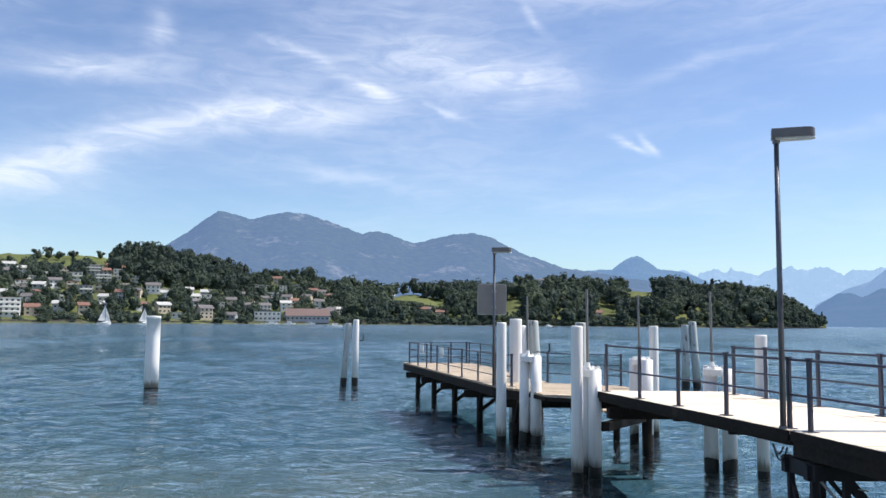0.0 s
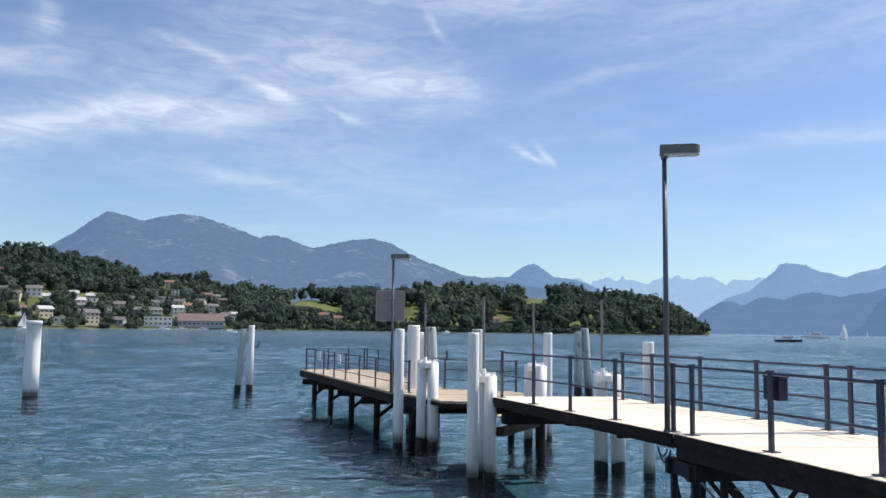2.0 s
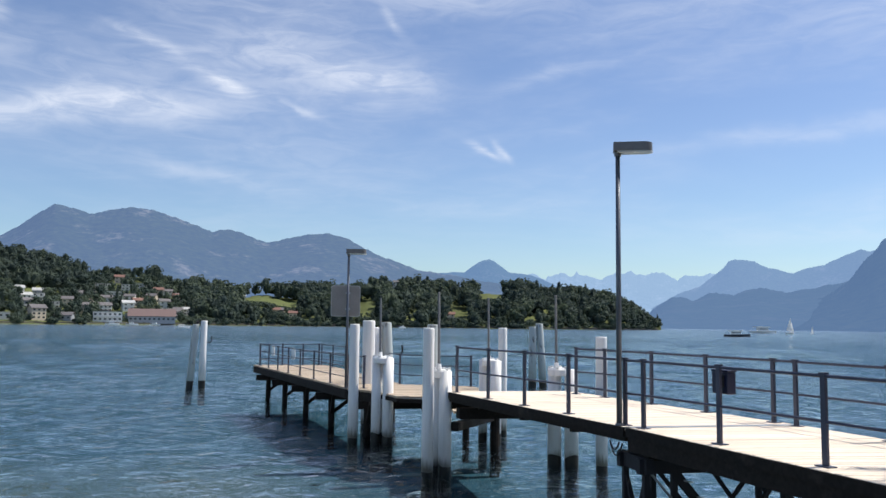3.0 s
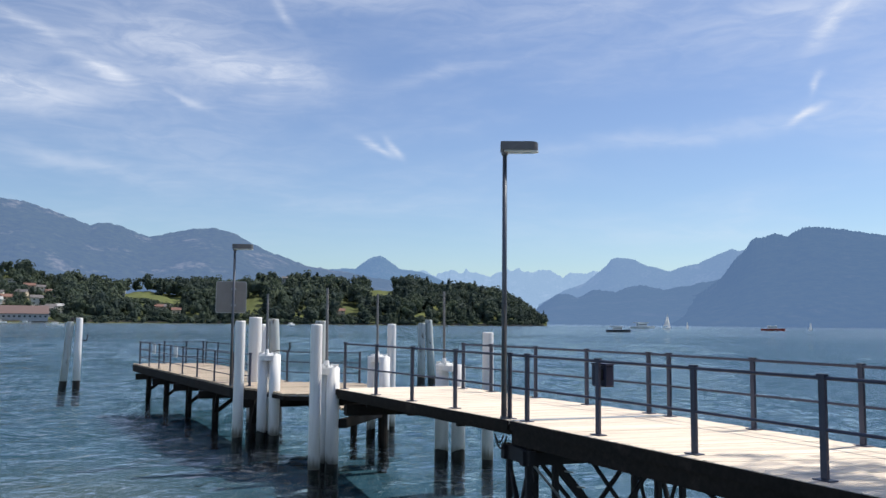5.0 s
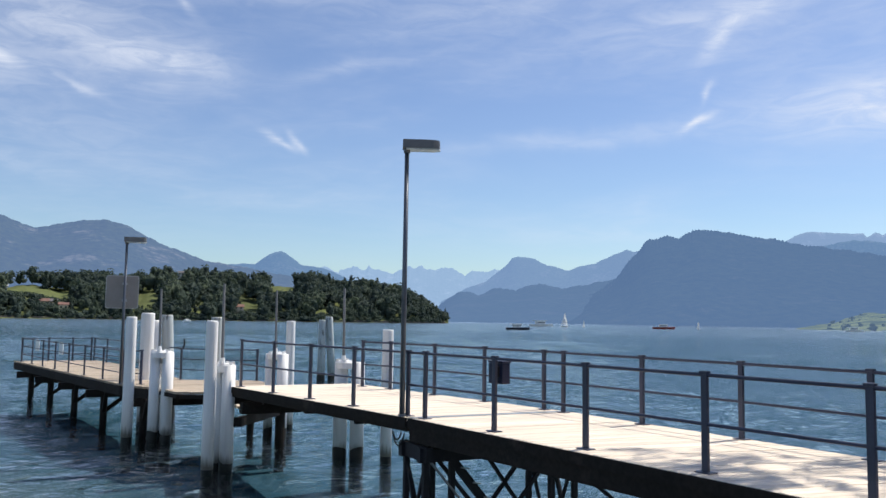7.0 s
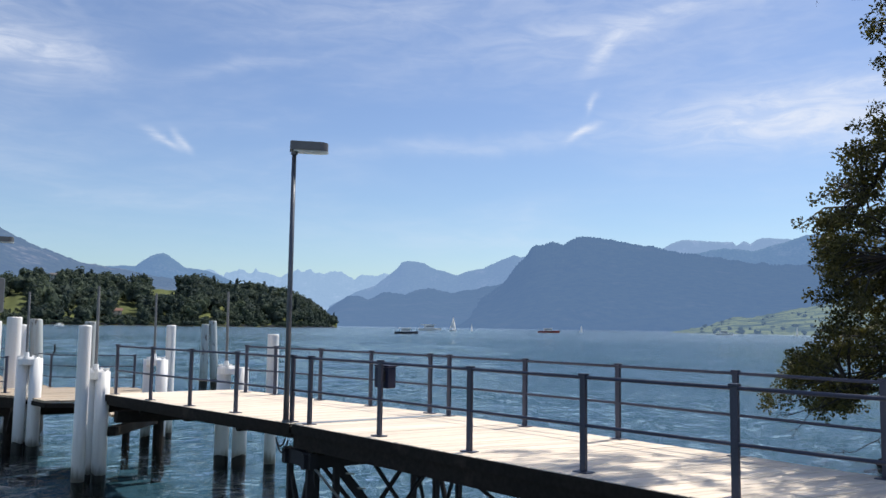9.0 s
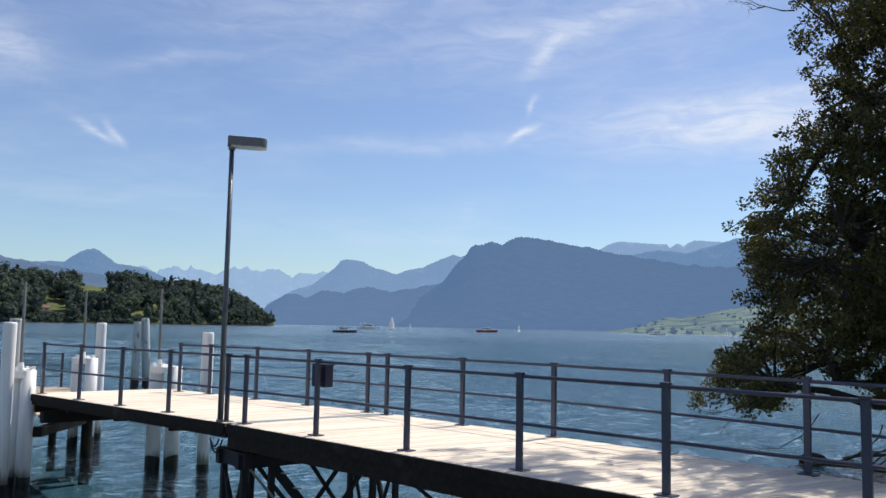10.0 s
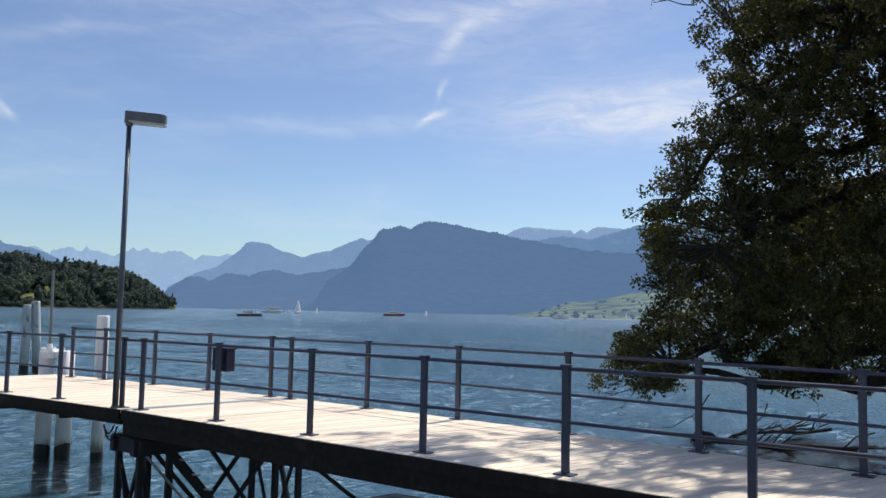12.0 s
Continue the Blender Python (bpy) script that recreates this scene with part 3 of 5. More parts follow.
def crown_template(seed, conifer=False):
    """A tree crown of unit height: a few uneven cores under a shell of leafy tufts."""
    rng = np.random.default_rng(seed)
    ball_v, ball_f = icosphere(1)
    vs, fs, k = [], [], 0
    if conifer:
        clumps = [(0, 0, 0.12 + 0.78 * i / 5, 0.22 * (1 - i / 6.3), 0.15) for i in range(6)]
    else:
        clumps = [(0, 0, 0.47, 0.30, 0.40)]
        for i in range(5):
            a = rng.uniform(0, 6.3) if i else 0.0
            h = rng.uniform(0.3, 0.86)
            out = 0.30 * math.sqrt(max(0.05, 1 - ((h - 0.5) / 0.5) ** 2))
            clumps.append((out * math.cos(a), out * math.sin(a), h, rng.uniform(0.13, 0.22), rng.uniform(0.11, 0.18)))
    for i, (x, y, z, w, h) in enumerate(clumps):
        if i < 4 or conifer:
            v = ball_v * (0.88 + rng.normal(0, 0.10, (len(ball_v), 1)))
            vs.append(v * (w, w, h) + (x, y, z))
            fs.append(ball_f + k)
            k += len(v)
        count = 14 if conifer else (30 if i == 0 else 18)
        way = rng.normal(size=(count, 3))
        way /= np.linalg.norm(way, axis=1, keepdims=True)
        way[:, 2] = np.where(way[:, 2] < -0.5, -way[:, 2], way[:, 2])
        pos = way * (w, w, h) * rng.uniform(0.90, 1.06, (count, 1)) + (x, y, z)
        turn = way + rng.normal(size=(count, 3)) * 0.2
        turn /= np.linalg.norm(turn, axis=1, keepdims=True)
        side = np.cross(turn, rng.normal(size=(count, 3)))
        side /= np.linalg.norm(side, axis=1, keepdims=True)
        up = np.cross(turn, side)
        size = rng.uniform(0.035, 0.075, (count, 1))
        tuft = np.stack([pos - side * size, pos + up * size * 0.9 + way * size * 0.4, pos + side * size, pos - up * size * 0.9 + way * size * 0.3], 1).reshape(-1, 3)
        q = np.arange(count)[:, None] * 4 + k
        vs.append(tuft)
        fs.append(np.concatenate([q + [0, 1, 2], q + [0, 2, 3]]))
        k += len(tuft)
    return np.concatenate(vs), np.concatenate(fs)


def plant(name, label, spots, mat, templates, seed):
    """One mesh of many trees; spots are (x, y, z, height, spread)."""
    rng = np.random.default_rng(seed)
    vs, fs, k = [], [], 0
    for x, y, z, high, spread in spots:
        v, f = templates[rng.integers(len(templates))]
        a = rng.uniform(0, 6.3)
        c, s = math.cos(a), math.sin(a)
        wide = high * spread
        vs.append(np.stack([x + wide * (c * v[:, 0] - s * v[:, 1]), y + wide * (s * v[:, 0] + c * v[:, 1]), z + high * v[:, 2] - 0.8], -1))
        fs.append(f + k)
        k += len(v)
    ob = new(name, array_mesh(name, np.concatenate(vs), np.concatenate(fs), mat, smooth=False))
    return tagged(ob, label, "trees", kind="stuff")


LEAFY = [crown_template(s) for s in range(8)]
CONES = [crown_template(20 + s, True) for s in range(3)]

# open meadows on the hill: azimuth, place up the slope, half sizes
MEADOWS = [(-24, 0.92, 4.2, 0.16), (-0.5, 0.82, 1.3, 0.18), (1.4, 0.66, 1.2, 0.16), (6.9, 0.45, 0.9, 0.24), (12.9, 0.42, 0.5, 0.2), (13.5, 0.30, 0.6, 0.16), (15.5, 0.93, 1.2, 0.22),
           (-14.6, 0.42, 0.9, 0.07), (-20.0, 0.66, 1.2, 0.07), (-18, 0.26, 2.2, 0.05)]
# houses: azimuth, place up the slope, width, depth, height, turn, roof kind, wall shade, roof shade
HOUSES = [(-25.7, 0.06, 16, 11, 13, 10, 0, 0, 0), (-25.2, 0.34, 11, 9, 6, 0, 1, 0, 1), (-24.6, 0.52, 13, 9, 6, 20, 0, 0, 0), (-24.0, 0.30, 10, 9, 6, -10, 1, 1, 2), (-24.4, 0.08, 11, 9, 6, 0, 1, 1, 2), (-23.7, 0.60, 16, 9, 6, 0, 0, 0, 1),
          (-23.2, 0.44, 12, 9, 7, 15, 1, 0, 1), (-22.8, 0.14, 11, 9, 5, -15, 1, 0, 0), (-22.6, 0.66, 22, 10, 7, 0, 0, 1, 0), (-22.0, 0.56, 14, 9, 8, 0, 0, 0, 1), (-21.4, 0.36, 13, 9, 7, 10, 0, 2, 1), (-21.0, 0.70, 20, 11, 9, 0, 0, 2, 0), (-20.4, 0.58, 18, 10, 9, 5, 0, 2, 1), (-19.9, 0.78, 11, 9, 6, 0, 1, 1, 2), (-19.4, 0.62, 13, 10, 11, 0, 0, 0, 0), (-18.9, 0.70, 12, 9, 7, 0, 1, 0, 2), (-18.5, 0.80, 14, 9, 6, -8, 0, 0, 0), (-18.3, 0.58, 14, 9, 6, 0, 0, 0, 0),
          (-17.3, 0.40, 14, 10, 7, 0, 1, 0, 1), (-16.6, 0.42, 12, 9, 4, 5, 0, 1, 0), (-15.8, 0.05, 9, 8, 5, 0, 0, 0, 0), (-14.8, 0.33, 13, 9, 6, 12, 1, 0, 0), (-14.0, 0.05, 12, 10, 9, 20, 1, 1, 1), (-13.0, 0.24, 8, 8, 6, 0, 0, 0, 0), (-12.3, 0.30, 10, 9, 7, 0, 1, 1, 1), (-12.4, 0.05, 14, 9, 4, -20, 1, 2, 1), (-11.7, 0.46, 10, 9, 6, 0, 1, 0, 1), (-11.4, 0.18, 10, 9, 8, 0, 1, 1, 1),
          (-10.9, 0.75, 14, 9, 6, 0, 0, 0, 0), (-10.6, 0.58, 12, 9, 6, 10, 0, 2, 1), (-10.2, 0.66, 15, 9, 6, 0, 0, 0, 0), (-10.0, 0.34, 11, 9, 7, 0, 1, 0, 1), (-9.6, 0.50, 16, 9, 5, 4, 0, 0, 0), (-9.3, 0.80, 11, 9, 7, 0, 1, 1, 2), (-8.8, 0.66, 13, 9, 6, 0, 0, 0, 0), (-8.6, 0.40, 11, 9, 6, -14, 1, 0, 1), (-9.9, 0.03, 25, 11, 8, 0, 0, 0, 0), (-7.2, 0.03, 42, 24, 5, 0, 1, 2, 3), (-6.9, 0.60, 12, 9, 6, 0, 1, 1, 2), (-6.3, 0.66, 11, 9, 6, 0, 1, 0, 1), (-5.7, 0.60, 10, 9, 6, 8, 1, 1, 2), (-5.6, 0.20, 9, 8, 6, 0, 1, 0, 1), (-5.0, 0.22, 9, 8, 6, 0, 1, 0, 0), (-5.2, 0.46, 10, 9, 6, 0, 1, 1, 1),
          (0.8, 0.16, 8, 8, 7, 0, 1, 1, 2), (1.3, 0.20, 8, 8, 6, 0, 1, 0, 1), (1.9, 0.14, 9, 8, 5, 0, 1, 1, 2), (2.7, 0.92, 12, 9, 6, 0, 1, 0, 1), (3.4, 0.90, 13, 9, 6, 0, 1, 0, 0), (4.4, 0.86, 12, 9, 6, 0, 1, 0, 1), (12.7, 0.12, 11, 9, 6, 0, 1, 1, 2), (8.9, 0.98, 7, 7, 13, 0, 1, 0, 1), (-1.6, 0.80, 12, 9, 6, 0, 1, 0, 0)]


more = random.Random(77)
while len(HOUSES) < 92:
    spot = (more.uniform(-26.5, -5.2), more.uniform(0.08, 0.74))
    if -19.3 < spot[0] < -11.6 and spot[1] > 0.48 or any(abs(spot[0] - h[0]) < 0.75 and abs(spot[1] - h[1]) < 0.07 for h in HOUSES):
        continue
    HOUSES.append((*spot, more.uniform(8, 13), 9, more.choice((5, 6, 7)), more.uniform(-25, 25), more.choice((0, 1, 1)), more.choice((0, 0, 0, 1, 2)), more.choice((0, 1, 1, 2))))


def open_view(az, t):
    """Height allowed below a meadow, so that it stays in sight."""
    allowed = 99.0
    for a, s, wa, ws in MEADOWS[1:7]:
        if abs(az - a) < wa * 0.9 and t < s:
            slope = (1 - ((az - a) / wa) ** 2) ** 0.5
            x, y, z = land(az, s - ws * 0.8 * slope)
            rise = (float(z) - EYE) / math.hypot(float(x), float(y))
            x, y, z = land(az, t)
            allowed = min(allowed, max(2.0, EYE + rise * math.hypot(float(x), float(y)) - float(z) + 1.0))
    return allowed


def clear_of(az, t):
    for a, s, wa, ws in MEADOWS:
        if ((az - a) / wa) ** 2 + ((t - s) / ws) ** 2 < 1:
            return False
    for a, s, w, *_ in HOUSES:
        if abs(az - a) < 0.014 * w + 0.12 and -0.10 < t - s < 0.03:
            return False
    return True


def build_woods():
    rng = np.random.default_rng(9)
    mixed, dark, cones = [], [], []
    for _ in range(4700):
        az, t = rng.uniform(-34, 26.9), rng.uniform(0.0, 1.08) ** 0.9
        town = az < -5 and not (-19.6 < az < -11.4 and t > 0.52)
        if town and rng.random() < 0.15 or not town and rng.random() < 0.35 or not clear_of(az, t):
            continue
        if az < -20 and t > 0.78:
            continue
        x, y, z = (float(c) for c in land(az, t))
        high = rng.uniform(5, 13) if town else rng.uniform(10, 22)
        high = min(high, open_view(az, t))
        if t < 0.1:
            high *= 0.7
        if az > 24:
            high *= float(np.interp(az, [24, 26.9], [1, 0.45]))
        spot = (x, y, z, high, rng.uniform(0.75, 1.1))
        if rng.random() < (0.09 if az > 4 else 0.06):
            cones.append((x, y, z, high * 1.08, rng.uniform(0.9, 1.3)))
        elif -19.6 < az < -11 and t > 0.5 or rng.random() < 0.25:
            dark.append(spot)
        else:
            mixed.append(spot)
    for _ in range(1000):
        az, t = rng.uniform(-34, 26.7), rng.uniform(-0.02, 0.08)
        if any(abs(az - h[0]) < 0.02 * h[2] + 0.25 and h[1] < 0.12 and t < h[1] for h in HOUSES) or -9.5 < az < -6 and rng.random() < 0.75:
            continue
        x, y, z = (float(c) for c in land(az, t))
        mixed.append((x, y, z - 0.7, min(rng.uniform(2.5, 6.5), open_view(az, t)), rng.uniform(1.1, 1.7)))
    for az, t, high in ((-24.2, 0.9, 12), (-23.6, 0.92, 13), (-23.0, 0.9, 11), (-22.2, 0.93, 10), (-20.6, 0.97, 9), (-9.5, 0.97, 14), (-7.4, 0.9, 19), (-7.0, 0.9, 17), (-4.9, 0.98, 9), (14.9, 1.0, 5), (17.0, 0.97, 17), (17.4, 0.95, 16)):
        x, y, z = (float(c) for c in land(az, t))
        dark.append((x, y, z, high, 1.1))
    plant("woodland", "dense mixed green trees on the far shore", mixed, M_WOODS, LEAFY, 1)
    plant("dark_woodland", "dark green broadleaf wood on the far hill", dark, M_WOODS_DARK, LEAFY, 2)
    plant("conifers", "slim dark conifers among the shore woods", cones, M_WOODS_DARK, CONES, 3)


build_woods()

M_WALLS = [surface("white_render", (0.74, 0.72, 0.68), 0.8, vary=0.08, scale=0.4, grain=5), surface("cream_render", (0.56, 0.47, 0.36), 0.8, vary=0.1, scale=0.4, grain=5), surface("grey_render", (0.34, 0.36, 0.38), 0.8, vary=0.1, scale=0.4, grain=5)]
M_ROOFS = [surface("pale_flat_roof", (0.42, 0.42, 0.41), 0.8, vary=0.12, scale=0.5, grain=4), surface("grey_slate_roof", (0.13, 0.12, 0.12), 0.7, vary=0.2, scale=0.6, grain=5), surface("red_tile_roof", (0.19, 0.10, 0.075), 0.8, vary=0.2, scale=0.6, grain=5), surface("brown_hall_roof", (0.15, 0.10, 0.09), 0.7, vary=0.15, scale=0.5, grain=4)]
WALL_WORDS, ROOF_WORDS = ("white-rendered", "cream-rendered", "grey-rendered"), ("pale roof", "grey slate roof", "red tiled roof", "long brown roof")


def house(az, t, w, d, h, turn, pitched, wall, roof):
    w, d, h = w * 0.76, d * 0.78, h * 0.84
    x, y, z = (float(c) for c in land(az, t))
    style = "gabled" if pitched else "flat-roofed"
    home = thing("house", f"{WALL_WORDS[wall]} {style} house with a {ROOF_WORDS[roof]} among shore trees", "house", (x, y, z - 1.0), -az + turn, "houses on the far shore")
    body = Geo().box((-w / 2, -d / 2, 0), (w / 2, d / 2, h + 1))
    if pitched:
        rise = d * 0.28
        body.add([(-w / 2, -d / 2, h + 1), (-w / 2, d / 2, h + 1), (-w / 2, 0, h + 1 + rise), (w / 2, -d / 2, h + 1), (w / 2, d / 2, h + 1), (w / 2, 0, h + 1 + rise)], [(0, 2, 1), (3, 4, 5)])
    part("wall", body, M_WALLS[wall], home)
    top = Geo()
    if pitched:
        o, th = 0.7, 0.3
        for sgn in (-1, 1):
            top.add([(-w / 2 - o, sgn * (d / 2 + o), h + 1 - 0.28), (w / 2 + o, sgn * (d / 2 + o), h + 1 - 0.28), (w / 2 + o, 0, h + 1 + rise + 0.05), (-w / 2 - o, 0, h + 1 + rise + 0.05),
                     (-w / 2 - o, sgn * (d / 2 + o), h + 1 - 0.28 + th), (w / 2 + o, sgn * (d / 2 + o), h + 1 - 0.28 + th), (w / 2 + o, 0, h + 1 + rise + 0.05 + th), (-w / 2 - o, 0, h + 1 + rise + 0.05 + th)],
                    [(0, 1, 2, 3), (7, 6, 5, 4), (0, 4, 5, 1), (1, 5, 6, 2), (3, 2, 6, 7), (0, 3, 7, 4)])
    else:
        top.box((-w / 2 - 0.5, -d / 2 - 0.8, h + 1.0), (w / 2 + 0.5, d / 2 + 0.5, h + 1.35))
    part("roof", top, M_ROOFS[roof], home)
    floors, across = max(1, int(h // 2.5)), max(2, int(w // 3.0))
    pane = mesh_of("window", Geo().box((-0.7, -0.06, -0.6), (0.7, 0.06, 0.6)), M_GLASS)
    for i in range(floors):
        for j in range(across):
            win = new("window", pane)
            win.parent = home
            win.location = (-w / 2 + w * (j + 0.5) / across, -d / 2 - 0.02, 1.0 + h * (i + 0.55) / floors)
        if not pitched and i:
            part("balcony", Geo().box((-w * 0.42, -d / 2 - 1.3, 1.0 + h * i / floors - 0.1), (w * 0.42, -d / 2 - 0.01, 1.0 + h * i / floors + 0.12)).box((-w * 0.42, -d / 2 - 1.3, 1.0 + h * i / floors + 0.12), (w * 0.42, -d / 2 - 1.22, 1.0 + h * i / floors + 0.95)), M_WALLS[0], home)


for row in HOUSES:
    house(*row)


# ---- landing bridge ----
DECK, RAIL = 1.87, 1.05
FRONT = [(-8.0, 8.40), (3.01, 6.90), (11.99, 5.69), (18.75, 4.33)]
BACK = [(-8.0, 10.2), (2.8, 9.14), (6.4, 8.97), (11.99, 8.38), (17.0, 7.33), (18.75, 6.97)]


def front_x(y):
    return float(curve_at(FRONT, y))


def back_x(y):
    return float(curve_at(BACK, y))


def build_bridge():
    bridge = thing("landing_bridge", "timber-decked landing bridge on dark beams over the lake", "bridge", (7, 5, 0))
    home = bridge.matrix_basis.inverted()

    def piece(name, geo, mat, label=""):
        geo.v = [tuple(home @ Vector(p)) for p in geo.v]
        return part(name, geo, mat, bridge, label)

    # girders under both edges, with a lighter ledge on top
    for name, edge, side in (("front_girder", front_x, -1), ("back_girder", back_x, 1)):
        for y0, y1, high in ((-7.9, 11.96, 0.30), (12.03, 18.7, 0.16)):
            a, b = (edge(y0) + side * 0.07, y0, DECK - 0.06 - high / 2), (edge(y1) + side * 0.07, y1, DECK - 0.06 - high / 2)
            piece(name, Geo().beam(a, b, 0.16, high), M_BEAM)
            a, b = (edge(y0) + side * 0.165, y0, DECK - 0.075), (edge(y1) + side * 0.165, y1, DECK - 0.075)
            piece("fascia_board", Geo().beam(a, b, 0.035, 0.14), M_BEAM)
    piece("end_beam", Geo().beam((front_x(18.7) - 0.15, 18.78, DECK - 0.22), (back_x(18.7) + 0.15, 18.78, DECK - 0.22), 0.14, 0.36), M_BEAM)
    piece("end_beam", Geo().beam((front_x(18.4) - 0.05, 18.3, DECK - 0.45), (back_x(18.4), 18.3, DECK - 0.45), 0.3, 0.24), M_BEAM)
    for y in np.arange(-6, 18.5, 1.8):
        y = float(y)
        piece("cross_beam", Geo().beam((front_x(y), y, DECK - 0.19), (back_x(y), y, DECK - 0.19), 0.12, 0.22), M_BEAM)
    # a lower tie beam past the bridge end
    piece("tie_beam", Geo().beam((4.35, 18.6, 1.08), (6.6, 23.2, 0.78), 0.18, 0.2), M_BEAM)
    piece("cross_beam", Geo().beam((front_x(11.6) - 0.1, 11.55, DECK - 0.33), (back_x(11.6) + 0.1, 11.55, DECK - 0.33), 0.2, 0.2), M_BEAM)
    rng = random.Random(4)
    # planks across the deck, laid slightly askew towards the shore
    def skew(y):
        return -0.5 * min(max((11.8 - y) / 4.0, 0.0), 1.0)

    y, k = -7.8, 0
    while y < 18.62:
        w = 0.142
        if not 11.86 < y < 12.0:
            x0, x1 = front_x(y) - 0.143 - rng.uniform(0, 0.003), back_x(y) + 0.143 + rng.uniform(0, 0.003)
            dz = rng.uniform(-0.003, 0.003)
            g = Geo()
            lift = DECK + dz
            e = 0.006
            ya, yb = y + skew(y), y + w - 0.015 + skew(y + w)
            x2, x3 = back_x(ya) + 0.143, back_x(yb) + 0.143
            g.add([(x0, y, lift - 0.06), (x2, ya, lift - 0.06), (x3, yb, lift - 0.06), (x0, y + w - 0.015, lift - 0.06),
                   (x0, y, lift - e), (x2, ya, lift - e), (x3, yb, lift - e), (x0, y + w - 0.015, lift - e),
                   (x0 + e, y + e, lift), (x2 - e, ya + e, lift), (x3 - e, yb - e, lift), (x0 + e, y + w - 0.015 - e, lift)],
                  [(3, 2, 1, 0), (0, 1, 5, 4), (1, 2, 6, 5), (2, 3, 7, 6), (3, 0, 4, 7), (4, 5, 9, 8), (5, 6, 10, 9), (6, 7, 11, 10), (7, 4, 8, 11), (8, 9, 10, 11)])
            piece("plank", g, M_PLANK)
        y += w
        k += 1
    piece("joint_plate", Geo().box((front_x(12) - 0.1, 11.85, DECK - 0.05), (back_x(12) + 0.1, 12.02, DECK + 0.006)), M_GALV, "flat galvanised joint plate")


def railing(name, label, posts, z, high=RAIL, mids=1, group="", post_w=0.075, post_d=0.045, rail_r=0.021, ends=(0.0, 0.0)):
    """A steel railing through plan points: flat posts with foot plates, a top rail and lower rails."""
    x0, y0 = posts[0]
    rail = thing(name, label, "railing", (x0, y0, z), group=group)
    pts = [Vector((x - x0, y - y0, 0)) for x, y in posts]
    for i, p in enumerate(pts):
        q = pts[min(i + 1, len(pts) - 1)] - pts[max(i - 1, 0)]
        turn = math.degrees(math.atan2(q.y, q.x))
        m = pose(p.x, p.y, 0, 0, 0, turn)
        post = part("post", Geo().box((-post_w / 2, -post_d / 2, 0.012), (post_w / 2, post_d / 2, high - 0.02), m, 0.006), M_STEEL, rail)
        part("foot_plate", Geo().box((-0.10, -0.07, 0.0), (0.10, 0.07, 0.014), m, 0.004), M_STEEL, post)
        part("post_cap", Geo().box((-post_w / 2 - 0.012, -post_d / 2 - 0.012, high - 0.02), (post_w / 2 + 0.012, post_d / 2 + 0.012, high + 0.012), m, 0.005), M_STEEL, post)
    runs = [pts[0] - (pts[1] - pts[0]).normalized() * ends[0]] + pts[1:-1] + [pts[-1] + (pts[-1] - pts[-2]).normalized() * ends[1]]
    heights = [high - 0.03] + [high * (k + 1) / (mids + 1) - 0.02 for k in range(mids)]
    for k, h in enumerate(heights):
        g = Geo().pipe([p + Vector((0, 0, h)) for p in runs], rail_r if k == 0 else rail_r * 0.9)
        part("top_rail" if k == 0 else "middle_rail", g, M_STEEL, rail, smooth=False)
    return rail


build_bridge()
G = "railings of the landing stage"
railing("bridge_railing", "slate-blue steel railing along the near half of the bridge", [(5.73, 11.78), (6.02, 10.11), (6.28, 8.32), (6.51, 6.54), (6.74, 4.78), (6.97, 3.02), (7.2, 1.25), (7.44, -0.5), (7.68, -2.3), (7.9, -4.1)], DECK, group=G)
railing("bridge_railing", "slate-blue steel railing along the outer half of the bridge", [(4.37, 18.5), (4.66, 16.85), (4.99, 15.4), (5.33, 13.92), (5.63, 12.22)], DECK, group=G, ends=(0.0, 0.45))
railing("bridge_railing", "slate-blue steel railing on the lake side of the bridge", [(8.37, 11.79), (8.60, 10.02), (8.84, 8.26), (8.97, 6.40), (9.04, 4.6), (9.06, 2.83), (9.22, 1.05), (9.4, -0.7), (9.6, -2.5)], DECK, group=G)
railing("bridge_railing", "slate-blue steel railing on the lake side near the landing", [(7.02, 17.87), (7.34, 16.98), (7.67, 15.42), (8.0, 13.9), (8.31, 12.3)], DECK, group=G, ends=(0.0, 0.45))


def blue_box():
    ob = thing("litter_bin", "small dark blue box hung on a bridge railing post", "bin", (6.04, 10.11, DECK + 0.66), -81.5)
    part("body", Geo().box((-0.23, 0.045, 0), (0.09, 0.19, 0.30), bevel=0.02), M_BLUEBOX, ob)
    part("lid", Geo().box((-0.24, 0.04, 0.30), (0.10, 0.20, 0.325), bevel=0.008), M_BLUEBOX, ob)
    part("bracket", Geo().box((-0.03, 0.0, 0.1), (0.03, 0.045, 0.25)), M_IRON, ob)


blue_box()


